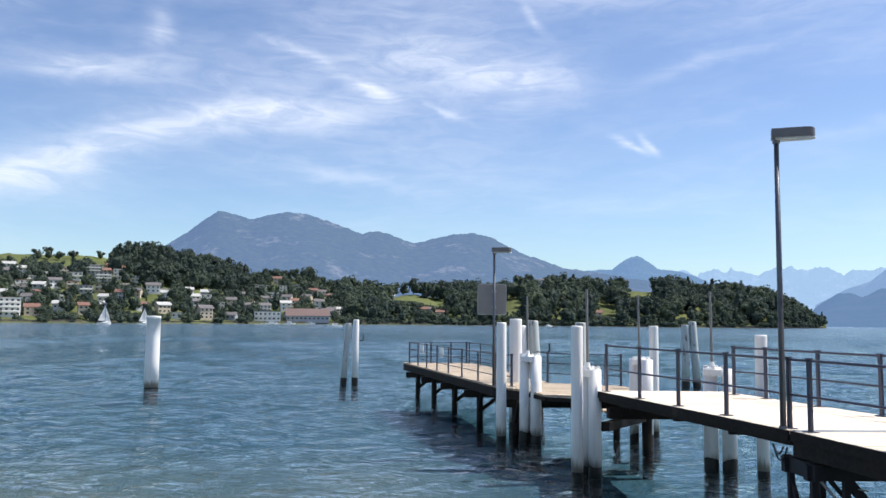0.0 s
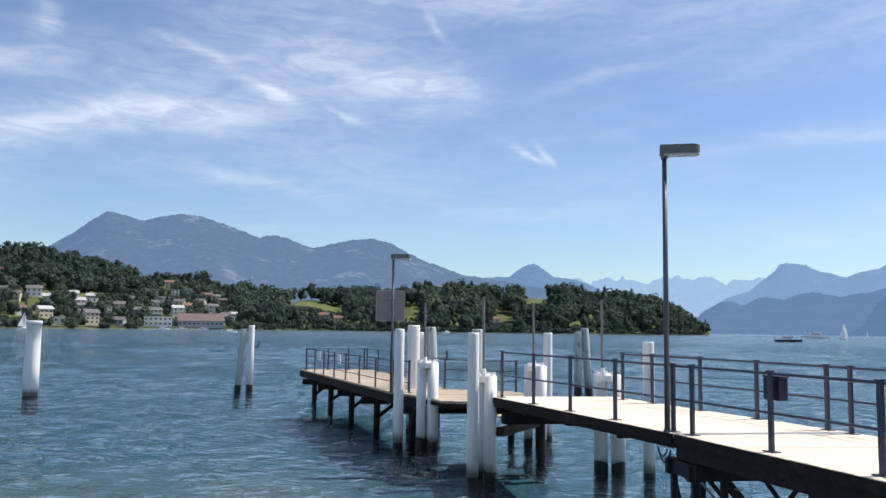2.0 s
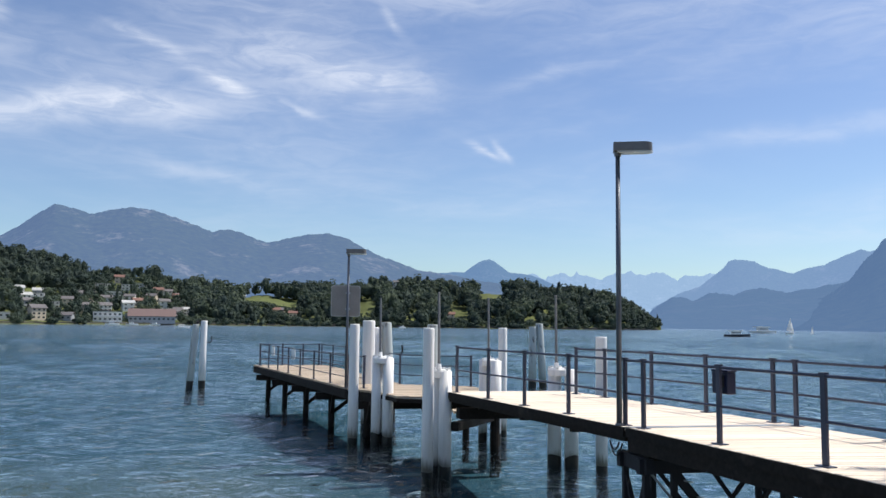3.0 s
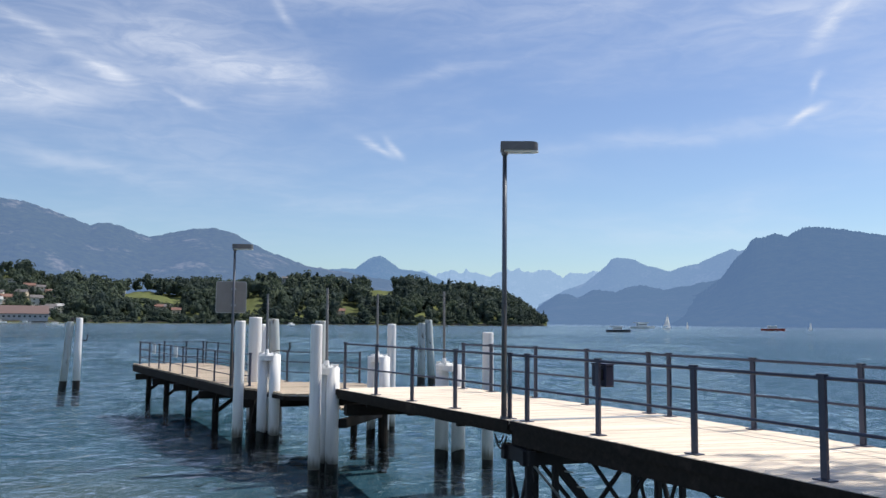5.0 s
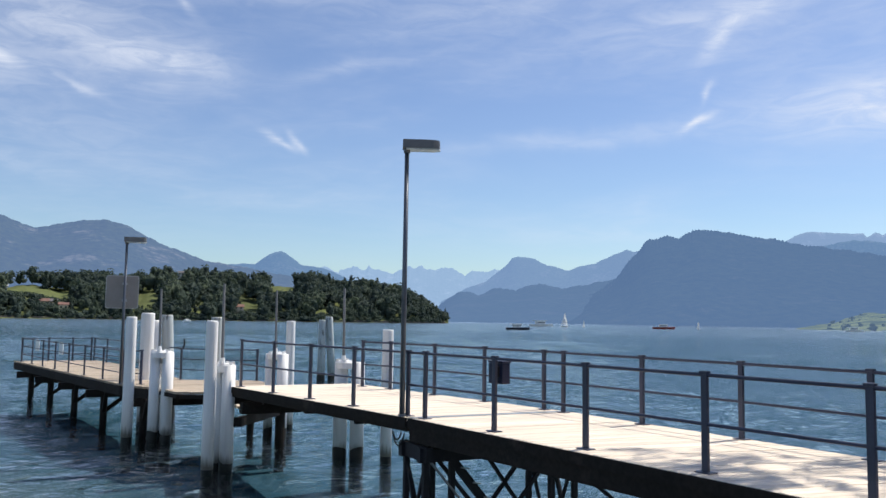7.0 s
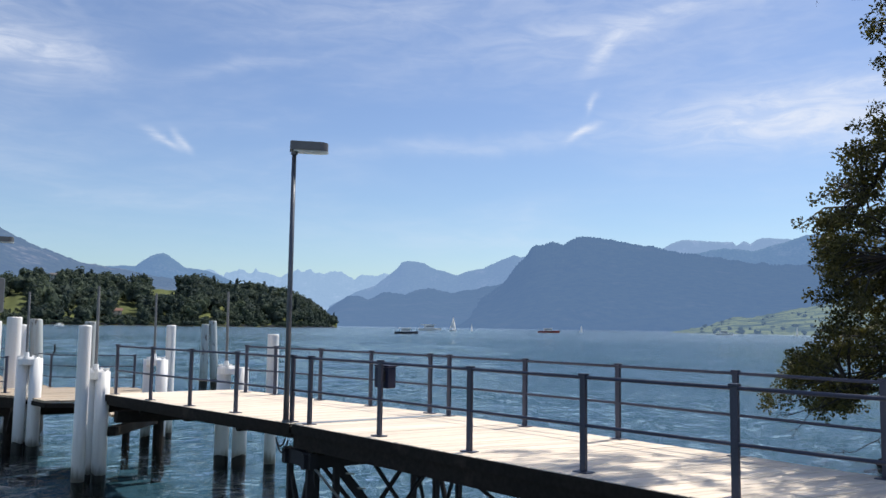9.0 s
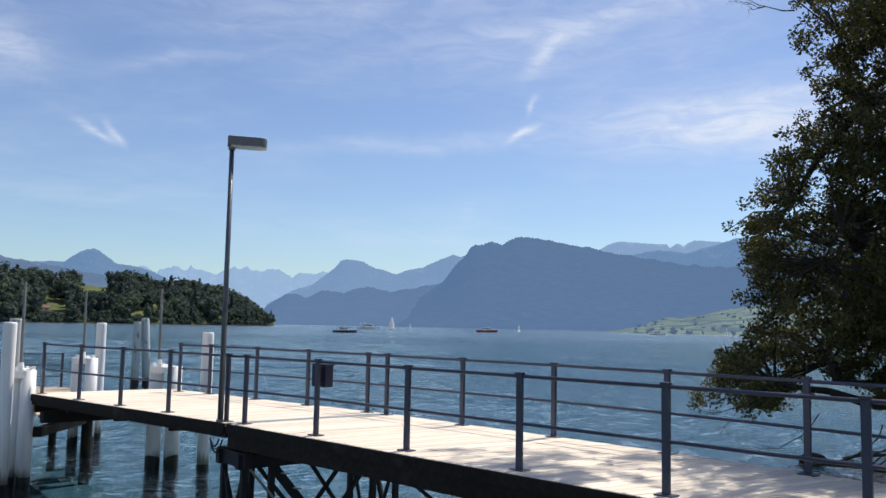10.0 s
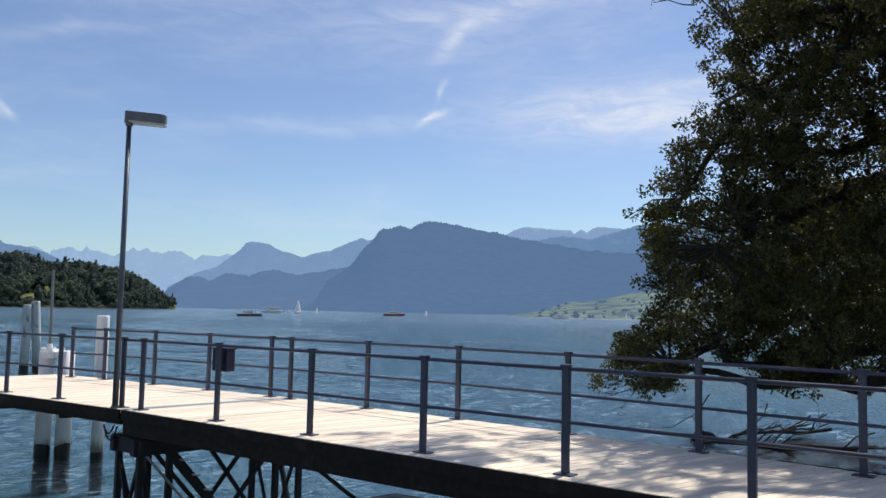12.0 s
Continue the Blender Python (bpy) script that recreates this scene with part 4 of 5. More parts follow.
# ---- trestle under the bridge joint ----
def trestle():
    ob = thing("trestle", "dark iron lattice trestle under the bridge joint", "trestle", (7, 12, 0))
    home = ob.matrix_basis.inverted()

    def bar(name, a, b, w=0.07, h=0.07, label=""):
        g = Geo().beam(home @ Vector(a), home @ Vector(b), w, h)
        return part(name, g, M_IRON, ob, label)

    fl, bk = front_x(11.9) - 0.12, back_x(11.9) + 0.1
    y0, y1 = 11.55, 12.25
    for x in (fl + 0.06, fl + 0.52, bk - 0.52, bk - 0.06):
        for y in (y0, y1):
            bar("leg", (x, y, 1.3), (x, y, -1.2), 0.085, 0.085)
    for y in (y0, y1):
        bar("head_beam", (fl - 0.06, y, 1.35), (bk + 0.06, y, 1.35), 0.12, 0.22)
        bar("brace", (fl + 0.5, y, 1.28), (bk - 0.5, y, -0.95), 0.09 if y == y0 else 0.055, 0.13 if y == y0 else 0.06)
        bar("brace", (bk - 0.5, y, 1.28), (fl + 0.5, y, -0.95), 0.055, 0.06)
        bar("brace", (fl + 0.06, y, 1.2), (fl + 0.52, y, -0.6), 0.04, 0.05)
        bar("brace", (bk - 0.52, y, 1.2), (bk - 0.06, y, -0.6), 0.04, 0.05)
        if y == y1:
            bar("brace", ((fl + bk) / 2, y, 1.28), (bk - 0.5, y, 0.0), 0.05, 0.06)
    for x in (fl + 0.06, bk - 0.06):
        bar("cap_beam", (x, y0 - 0.15, 1.36), (x, y1 + 0.15, 1.36), 0.12, 0.22)
        bar("side_brace", (x, y0, 1.2), (x, y1, -0.4), 0.04, 0.05)
        bar("side_brace", (x, y1, 1.2), (x, y0, -0.4), 0.04, 0.05)
    for i in range(7):
        t = 0.1 + i * 0.11
        x, z = fl + 0.5 + (bk - fl - 1.0) * t, 1.28 - 2.23 * t
        part("batten", Geo().beam(home @ Vector((x - 0.04, y0 - 0.065, z + 0.075)), home @ Vector((x + 0.1, y0 - 0.065, z + 0.05)), 0.035, 0.02), M_GALV, ob, "short pale batten on a brace")
    part("guide_tube", Geo().tube([home @ Vector(p) for p in ((6.0, 8.6, 0.55), (6.6, 7.8, 1.1), (6.85, 7.35, 1.22), (7.0, 6.2, 1.25), (6.5, 5.8, 1.60))], [0.03] * 5), M_GALV, ob, "bent grey steel tube below the deck")
    part("stay", Geo().rod(home @ Vector((6.25, 8.5, 1.62)), home @ Vector((7.4, 7.0, 0.3)), 0.025), M_IRON, ob)
    part("drum", Geo().rod(home @ Vector((6.9, 6.9, 1.02)), home @ Vector((7.6, 6.2, 1.02)), 0.22, sides=18), M_IRON, ob, "dark drum hung under the deck")
    part("hanger", Geo().rod(home @ Vector((7.2, 6.6, 1.1)), home @ Vector((7.2, 6.6, 1.66)), 0.03), M_IRON, ob)
    part("guy_tube", Geo().rod(home @ Vector((fl + 0.1, y0 - 0.12, 1.25)), home @ Vector((fl + 1.5, y0 - 0.5, -0.5)), 0.02), M_GALV, ob, "thin grey tube")


trestle()




def cable_loop():
    ob = thing("cable", "black cable hanging in a loop below the lamp", "cable", (5.44, 12.5, 1.58))
    for drop, span in ((0.85, 0.34), (0.5, 0.22)):
        pts = [Vector((0.03 + 0.06 * t, -0.05 - span * t, 0.03 - drop * t * (1 - t))) for t in np.linspace(0, 1, 10)]
        part("loop", Geo().pipe(pts, 0.014, 6), M_CABLE, ob)


cable_loop()


# ---- lamps and sign ----
def lamp(x, y, z, top, turn, label):
    ob = thing("street_lamp", label, "lamp", (x, y, z), turn, "lamps of the landing stage")
    h = top - z
    part("pole", Geo().rod((0, 0, 0), (0, 0, h - 0.10), 0.045, 0.036, 14), M_POLE, ob, smooth=True)
    part("foot", Geo().rod((0, 0, 0), (0, 0, 0.04), 0.065, 0.06, 14), M_POLE, ob)
    head = Geo()
    # flat head with rounded far end
    outline = [(-0.07, -0.13), (0.40, -0.13)] + [(0.40 + 0.15 * math.sin(a), -0.13 * math.cos(a)) for a in np.linspace(0.2, math.pi - 0.2, 9)] + [(0.40, 0.13), (-0.07, 0.13)]
    head.prism(outline, h - 0.13, h)
    head.prism([(x2 * 0.97 + 0.005, y2 * 0.93) for x2, y2 in outline], h, h + 0.012)
    shade = part("shade", head, M_LAMPBODY, ob)
    part("diffuser", Geo().prism([(x2 * 0.92 + 0.05, y2 * 0.86) for x2, y2 in outline if x2 > -0.1], h - 0.155, h - 0.13), M_LENS, shade, "pale glass diffuser")
    part("collar", Geo().rod((0, 0, h - 0.20), (0, 0, h - 0.12), 0.055, 0.055, 14), M_LAMPBODY, ob)
    return ob


lamp(5.53, 12.22, DECK, 6.37, -22, "tall grey street lamp on the landing bridge edge")
PLAT = 1.40
lamp(2.56, 25.9, PLAT, 5.72, -12, "tall grey street lamp beside a sign on the platform")


def sign():
    ob = thing("notice_sign", "grey back of a square notice sign beside a lamp pole", "sign", (2.5, 25.98, PLAT + 2.2), -6)
    outline = []
    for cx, cy, a0 in ((0.40, 0.40, 0), (-0.40, 0.40, 90), (-0.40, -0.40, 180), (0.40, -0.40, 270)):
        for a in np.radians(np.linspace(a0, a0 + 90, 5)):
            outline.append((cx + 0.06 * math.cos(a), cy + 0.09 * math.sin(a)))
    def slab(scale, y0, y1):
        k = len(outline)
        v = [(x * scale, y0, z * scale + 0.5) for x, z in outline] + [(x * scale, y1, z * scale + 0.5) for x, z in outline]
        return Geo().add(v, [tuple(range(k)), tuple(reversed(range(k, 2 * k)))] + [(i, i + k, (i + 1) % k + k, (i + 1) % k) for i in range(k)])
    part("rim", slab(1.0, 0.06, 0.10), M_SIGNRIM, ob)
    part("panel", slab(0.95, 0.045, 0.062), M_SIGN, ob)
    for z in (0.25, 0.75):
        part("clamp", Geo().box((0.0, -0.02, z - 0.03), (0.14, 0.05, z + 0.03)), M_GALV, ob)


sign()


# ---- outer platform ----
LEFT = [(-0.12, 39.0), (2.66, 26.0)]


def left_x(y):
    return LEFT[0][0] + (LEFT[1][0] - LEFT[0][0]) * (y - LEFT[0][1]) / (LEFT[1][1] - LEFT[0][1])


def build_platform():
    ob = thing("landing_platform", "weathered board landing platform on dark timber posts", "jetty", (3, 28, 0))
    home = ob.matrix_basis.inverted()

    def piece(name, geo, mat, label=""):
        geo.v = [tuple(home @ Vector(p)) for p in geo.v]
        return part(name, geo, mat, ob, label)

    def right_x(y):
        return float(curve_at([(18.9, 6.7), (24.0, 6.75), (26.3, 6.75), (27.2, 4.6), (36.3, 3.5), (40, 2.75)], y))

    def edge_x(y):
        return float(curve_at([(18.9, 4.6), (22.4, 4.95), (22.6, 4.45), (22.9, 3.85), (24.5, 3.48), (25.2, 3.02), (26.0, 2.72), (40.0, -0.33)], y)) - 0.16

    rng = random.Random(8)
    y = 18.95
    while y < 39.6:
        x0, x1 = edge_x(y), right_x(y)
        dz = rng.uniform(-0.004, 0.004)
        piece("board", Geo().box((x0 - rng.uniform(0, 0.02), y, PLAT - 0.06 + dz), (x1, y + 0.172, PLAT + dz)), M_BOARD)
        y += 0.18
    ys = [22.4, 22.6, 22.9, 24.5, 26.0, 39.6]
    for a, b in zip(ys, ys[1:]):
        piece("edge_beam", Geo().beam((edge_x(a) + 0.06, a, PLAT - (0.20 if a > 24.2 else 0.12)), (edge_x(b) + 0.06, b, PLAT - (0.20 if a > 24.2 else 0.12)), 0.14, 0.27 if a > 24.2 else 0.11), M_BEAM)
    for a, b in ((24.0, 26.2), (27.3, 36.3), (36.3, 39.6)):
        piece("edge_beam", Geo().beam((right_x(a) - 0.08, a, PLAT - 0.20), (right_x(b) - 0.08, b, PLAT - 0.20), 0.14, 0.27), M_BEAM)
    piece("edge_beam", Geo().beam((edge_x(39.6), 39.6, PLAT - 0.2), (right_x(39.6), 39.6, PLAT - 0.2), 0.14, 0.27), M_BEAM)
    # bents: a cap across, posts and knee braces
    for y in (25.2, 28.4, 31.6, 34.8, 37.8):
        xa, xb = edge_x(y), right_x(y)
        piece("bent_cap", Geo().beam((xa - 0.25, y, PLAT - 0.46), (xb + 0.1, y, PLAT - 0.46), 0.24, 0.24), M_BEAM)
        for x in (xa + 0.3, xb - 0.5) if y < 31 else (xa + 0.3,):
            piece("post", Geo().rod((x, y, PLAT - 0.5), (x, y, -1.2), 0.11, sides=12), M_BEAM)
        piece("knee_brace", Geo().beam((xa + 0.3, y, 0.35), (xa + 1.0, y, PLAT - 0.5), 0.1, 0.12), M_BEAM)
        piece("knee_brace", Geo().beam((xa + 0.3, y, 0.35), (xa + 0.3, y - 0.8, PLAT - 0.35), 0.1, 0.12), M_BEAM)
    for x in (4.9, 6.5):
        for y in (22.8,):
            piece("post", Geo().rod((x, y, PLAT - 0.1), (x, y, -1.2), 0.14, sides=12), M_BEAM)
    piece("bent_cap", Geo().beam((4.4, 22.8, PLAT - 0.30), (6.9, 22.8, PLAT - 0.30), 0.24, 0.26), M_BEAM)


build_platform()
ys = [39.0, 37.2, 35.5, 33.7, 31.9, 30.0, 28.0, 26.15]
railing("platform_railing", "dark steel railing along the outer platform edge", [(left_x(y), y) for y in ys] + [(3.1, 25.7)], PLAT, high=1.0, mids=2, group=G, post_w=0.07, rail_r=0.017)
railing("platform_railing", "dark steel railing on the lake side of the platform", [(2.72, 39.4), (3.1, 37.6), (3.5, 35.9), (3.9, 33.0), (4.2, 30.2), (4.5, 27.4), (5.4, 26.6), (6.2, 26.4), (6.65, 26.2)], PLAT, high=1.0, mids=2, group=G, post_w=0.07, rail_r=0.017)
railing("platform_railing", "dark steel railing across the far end of the platform", [(-0.12, 39.25), (0.9, 39.45), (1.85, 39.45), (2.6, 39.5)], PLAT, high=1.0, mids=2, group=G, post_w=0.07, rail_r=0.017)
for x, y in ((0.42, 36.7), (1.28, 33.2)):
    n = thing("rail_notice", "small white notice hung on the platform railing", "notice", (left_x(y) + 0.06, y, PLAT + 0.55), -60, "notices on the platform railing")
    part("plate", Geo().box((-0.12, -0.012, 0), (0.12, 0.012, 0.42), bevel=0.004), M_WHITE, n)
    part("hook", Geo().box((-0.02, -0.02, 0.42), (0.02, 0.02, 0.46)), M_GALV, n)


# ---- mooring piles ----
def wet_band(low, high, r, seed, sides=22):
    """The dark wet foot of a pile, with an uneven upper edge."""
    rng = random.Random(seed)
    g = Geo().rod(low, high, r * 1.04, r * 1.02, sides)
    wave = [rng.uniform(-0.02, 0.02) for _ in range(sides)]
    for j in range(sides):
        p = Vector(g.v[sides + j])
        lift = wave[j] + wave[(j + 1) % sides] + 0.05 * math.sin(2 * math.pi * j / sides + seed)
        g.v[sides + j] = tuple(p + Vector((0, 0, lift)))
    return g



def pile(x, y, top, r=0.17, lean=(0.0, 0.0), mat=None, wet=0.2, label="", cap=False):
    ob = thing("mooring_pile", label or "white-painted round mooring pile with a dark waterline", "pile", (x, y, 0), group="mooring piles")
    g = Geo()
    ax, ay = lean
    def at(z):
        return Vector((ax * z, ay * z, z))
    rings = [(z, r * (1.03 - 0.04 * z / top)) for z in (wet - 0.1, wet + (top - wet) * 0.35, wet + (top - wet) * 0.7)]
    if cap:
        rings += [(top - 0.16, r), (top - 0.15, r * 1.07)]
    rim = r * (1.07 if cap else 0.99)
    g.turned(at, rings + [(top - 0.05, rim), (top - 0.02, rim * 0.985), (top, rim * 0.9), (top + 0.002, rim * 0.7), (top + 0.003, rim * 0.1)])
    part("shaft", g, mat or M_PILE, ob, smooth=True)
    part("waterline", wet_band(at(-1.2), at(wet + 0.03), r, int(x * 7)), M_ALGAE, ob, "black algae band at the waterline")
    return ob


pile(3.71, 18.54, 3.33, 0.13)
pile(8.01, 18.75, 3.16, 0.137)
pile(2.62, 24.23, 3.38, 0.145)
pile(7.49, 25.43, 3.32, 0.14)
pile(-12.78, 41.32, 3.50, 0.33, wet=0.12, label="white-painted round pile standing alone in the lake", cap=True)


def dolphin(spots, top, label, pole_top, cap_at, cap_r):
    """A cluster of short piles under one round cap that carries a thin pole."""
    cx, cy = cap_at
    ob = thing("pile_cluster", label, "piles", (cx, cy, 0), group="pile clusters of the landing stage")
    for x, y, r in spots:
        body = part("round_post", Geo().turned(lambda z: Vector((x - cx, y - cy, z)), [(0.1, r), (1.2, r * 0.99), (top, r * 0.97)]), M_PILE, ob, smooth=True)
        part("waterline", wet_band(Vector((x - cx, y - cy, -1.2)), Vector((x - cx, y - cy, 0.22)), r, int(x * 31)), M_ALGAE, body, "black algae band at the waterline")
    g = Geo()
    for a, b, ra, rb in ((top - 0.16, top - 0.02, cap_r, cap_r), (top - 0.02, top + 0.03, cap_r, cap_r * 0.85)):
        g.rod((0, 0, a), (0, 0, b), ra, rb, 14)
    part("cap", g, M_PILE, ob, "lobed white cap over the piles")
    for i in range(6):
        a = i * math.pi / 3
        part("clip", Geo().box((-0.03, -0.03, 0), (0.03, 0.03, 0.06), pose(cap_r * 0.85 * math.cos(a), cap_r * 0.85 * math.sin(a), top + 0.01)), M_PILE, ob)
    pole = part("pole", Geo().rod((-0.06, 0, top + 0.02), (-0.08, 0, pole_top), 0.035, 0.028, 10), M_TUBE, ob, "thin grey steel pole")
    part("socket", Geo().rod((-0.06, 0, top + 0.02), (-0.06, 0, top + 0.16), 0.07, 0.05, 10), M_PILE, pole)
    return ob


dolphin([(3.26, 24.0, 0.14), (3.58, 23.85, 0.16), (3.45, 24.2, 0.14)], 2.42, "capped white pile cluster with a thin pole by the platform", 4.16, (3.42, 24.0), 0.29)
dolphin([(3.99, 18.95, 0.12), (4.15, 18.72, 0.15), (4.2, 19.0, 0.12)], 2.34, "capped white pile cluster with a thin pole beside the bridge", 4.17, (4.08, 18.85), 0.22)
dolphin([(6.47, 24.0, 0.13), (6.74, 23.55, 0.16), (6.8, 23.9, 0.13)], 2.36, "capped white pile cluster with a thin pole behind the bridge", 4.22, (6.64, 23.8), 0.27)
dolphin([(7.13, 19.62, 0.17), (7.50, 19.42, 0.17)], 2.34, "pair of white piles under one cap with a thin pole", 4.18, (7.22, 19.56), 0.27)


def leaning_pair(x, y, gap, top, leans, mat_a, mat_b, label, hook=False, r=0.2):
    ob = thing("pile_pair", label, "piles", (x, y, 0), group="leaning pile pairs")
    for sgn, mat, t, lean in ((-1, mat_a, top - 0.18, leans[0]), (1, mat_b, top, leans[1])):
        foot, head = Vector((sgn * gap / 2, 0, 0)), Vector((sgn * gap / 2 - sgn * lean, 0, t))
        low = foot + (head - foot) * 0.12
        k = head - low
        body = part("round_post", Geo().turned(lambda z: low + k * z, [(0, r), (0.5, r * 0.97), (0.985, r * 0.93), (0.995, r * 0.9), (1.0, r * 0.8), (1.001, r * 0.1)], 20), mat, ob, smooth=True)
        part("waterline", Geo().rod(foot - (head - foot) * 0.3, low, r * 1.04, r * 1.02, 20), M_ALGAE, body, "dark wet band at the waterline")
    part("strap", Geo().rod((-gap * 0.1, 0, top - 0.1), (gap * 0.1, 0, top - 0.1), r * 0.6, sides=10), M_IRON, ob)
    if hook:
        part("hook", Geo().tube([Vector((gap / 2 + 0.15, 0, 2.35)), Vector((gap / 2 + 0.35, 0, 2.3)), Vector((gap / 2 + 0.42, 0, 2.45)), Vector((gap / 2 + 0.40, 0, 2.65))], [0.03] * 4), M_IRON, ob)


leaning_pair(-3.28, 43.6, 0.60, 3.42, (0.22, -0.02), M_PILEOLD, M_PILE, "pair of leaning worn white piles in open water", True, 0.17)
leaning_pair(14.7, 43.2, 0.62, 3.50, (0.02, 0.22), M_PILEOLD, M_PILEOLD, "pair of leaning grey-green worn piles in open water", False, 0.21)
leaning_pair(4.15, 29.0, 0.55, 3.45, (-0.05, 0.18), M_PILE, M_PILEOLD, "pair of leaning worn piles behind the platform", True, 0.2)
pile(3.46, 27.6, 3.5, 0.21, label="white-painted round pile behind the platform rail")
pile(4.52, 22.1, 3.40, 0.15, mat=M_PILEOLD, label="worn dark-topped pile behind a white pile")


# ---- boats ----
def at_sea(az, r):
    return (r * math.sin(radians(az)), r * math.cos(radians(az)), 0.0)


def hull(length, wide, high, mat, ob, name="hull"):
    g = Geo()
    rows = []
    for t in np.linspace(0, 1, 9):
        w = wide / 2 * (1 - abs(2 * t - 0.8) ** 3.2 * 0.8) * (0.15 if t == 1 else 1)
        x = length * (t - 0.5)
        rows.append([(x, -w * 0.55, -0.3), (x, -w, high * (1 + 0.35 * t * t)), (x, w, high * (1 + 0.35 * t * t)), (x, w * 0.55, -0.3)])
    v = [p for row in rows for p in row]
    f = []
    for i in range(len(rows) - 1):
        for j in range(4):
            f.append((i * 4 + j, i * 4 + (j + 1) % 4, (i + 1) * 4 + (j + 1) % 4, (i + 1) * 4 + j))
    f += [(3, 2, 1, 0), tuple(range(len(v) - 4, len(v)))]
    return part(name, g.add(v, f), mat, ob)


def sailboat(az, r, turn, high=10.0):
    ob = thing("sailing_boat", "white sailing boat with raised white sails", "sailboat", at_sea(az, r), turn, "sailing boats on the lake")
    k = high / 10
    hull(7 * k, 2.2 * k, 0.8 * k, M_WHITE, ob)
    part("cabin", Geo().box((-0.8 * k, -0.6 * k, 0.7 * k), (1.6 * k, 0.6 * k, 1.3 * k), bevel=0.15 * k), M_WHITE, ob)
    part("mast", Geo().rod((0.6 * k, 0, 0.8 * k), (0.6 * k, 0, high), 0.07 * k), M_GALV, ob)
    part("boom", Geo().rod((0.6 * k, 0, 1.6 * k), (-2.9 * k, 0.5 * k, 1.6 * k), 0.06 * k), M_GALV, ob)
    for name, pts in (("mainsail", [(0.5, 0, 9.8), (0.5, 0, 1.75), (-2.9, 0.5, 1.75)]), ("jib", [(0.75, 0, 8.6), (3.3, 0, 1.0), (0.9, 0.5, 1.2)])):
        a, b, c = (Vector(p) * k for p in pts)
        g, n = Geo(), 6
        for side in (0.0,):
            v, f = [], []
            for i in range(n + 1):
                for j in range(n + 1):
                    s, t = i / n, j / n
                    p = a.lerp(b.lerp(c, t), s)
                    p.y += 0.5 * k * math.sin(math.pi * t) * math.sin(math.pi * s) + side
                    v.append(p)
            for i in range(n):
                for j in range(n):
                    f.append((i * (n + 1) + j, i * (n + 1) + j + 1, (i + 1) * (n + 1) + j + 1, (i + 1) * (n + 1) + j))
            g.add(v, f)
        part(name, g, M_SAIL, ob)


def launch(az, r, turn, length, label, body, roofed=True):
    ob = thing("motor_boat", label, "boat", at_sea(az, r), turn, "motor boats on the lake")
    hull(length, length * 0.26, length * 0.075, body, ob)
    h = length * 0.08
    part("cabin", Geo().box((-length * 0.22, -length * 0.09, h), (length * 0.15, length * 0.09, h + length * 0.13), bevel=0.08), M_WHITE, ob)
    part("window_band", Geo().box((-length * 0.20, -length * 0.093, h + length * 0.06), (length * 0.14, length * 0.093, h + length * 0.085)), M_GLASS, ob)
    if roofed:
        part("roof", Geo().box((-length * 0.34, -length * 0.12, h + length * 0.13), (length * 0.2, length * 0.12, h + length * 0.165), bevel=0.03), M_WHITE, ob)
    part("flag_staff", Geo().rod((-length * 0.45, 0, h), (-length * 0.47, 0, h + length * 0.12), 0.04), M_GALV, ob)


sailboat(-20.2, 430, 35, 9.5)
sailboat(-17.8, 450, 40, 8.5)
launch(-5.3, 390, 15, 7, "small white motor boat on the lake", M_WHITE, False)
launch(-8.4, 585, 5, 8, "white cabin boat moored along the far quay", M_WHITE, False)
launch(-7.0, 590, -12, 7, "small white boat moored along the far quay", M_WHITE, False)
launch(-9.6, 580, 20, 9, "white motor cruiser moored along the far quay", M_WHITE)
launch(9.4, 560, 35, 7, "white open boat moored off the cape", M_WHITE, False)
launch(31.8, 330, -25, 9.5, "dark-hulled motor boat with a white cabin", M_DARKHULL)
launch(33.4, 560, -8, 17, "white passenger boat far out on the lake", M_WHITE)
sailboat(35.0, 540, 12, 9.5)
sailboat(36.3, 600, 30, 5.0)
launch(41.6, 500, -30, 13, "red-hulled cargo boat with a small wheelhouse", M_REDHULL, False)
sailboat(43.8, 600, 15, 5.0)
launch(53.1, 560, -35, 11, "white cabin cruiser near the far shore", M_WHITE)
sailboat(57.5, 580, 20, 6.0)


# ---- shore behind the camera and under the tree ----
def near_bank():
    xs, ys = np.arange(-60, 60.1, 1.0), np.arange(-70, 14.1, 0.5)
    x, y = np.meshgrid(xs, ys)
    edge = 2.6 + 0.4 * rough_noise(x * 0.3, y * 0, 3, 2)
    z = -1.2 + 1.55 * np.clip((edge - y) / 1.6 + 0.4, 0, 1) + 1.3 * np.clip((edge - y - 0.8) / 1.8, 0, 1) * np.clip((9 - x) / 3, 0, 1) + 0.16 * rough_noise(x * 1.3, y * 1.3, 4, 4)
    # added dark ground below the surface, so the water here turns dark
    dark_shelf = np.clip(1.6 - 1.6 * (((x - 24) / 6.2) ** 2 + ((y - 9) / 3.6) ** 2), 0, 1)
    z = np.maximum(z, -1.2 + dark_shelf * (0.86 + 0.12 * rough_noise(x * 1.6, y * 2.4, 4, 14)))
    ob = new("shore_bank", array_mesh("shore_bank", np.stack([x, y, z], -1).reshape(-1, 3), grid_faces(len(ys), len(xs)), M_BANK))
    tagged(ob, "stony earth lake bank under the tree", "bank", kind="structure")


near_bank()


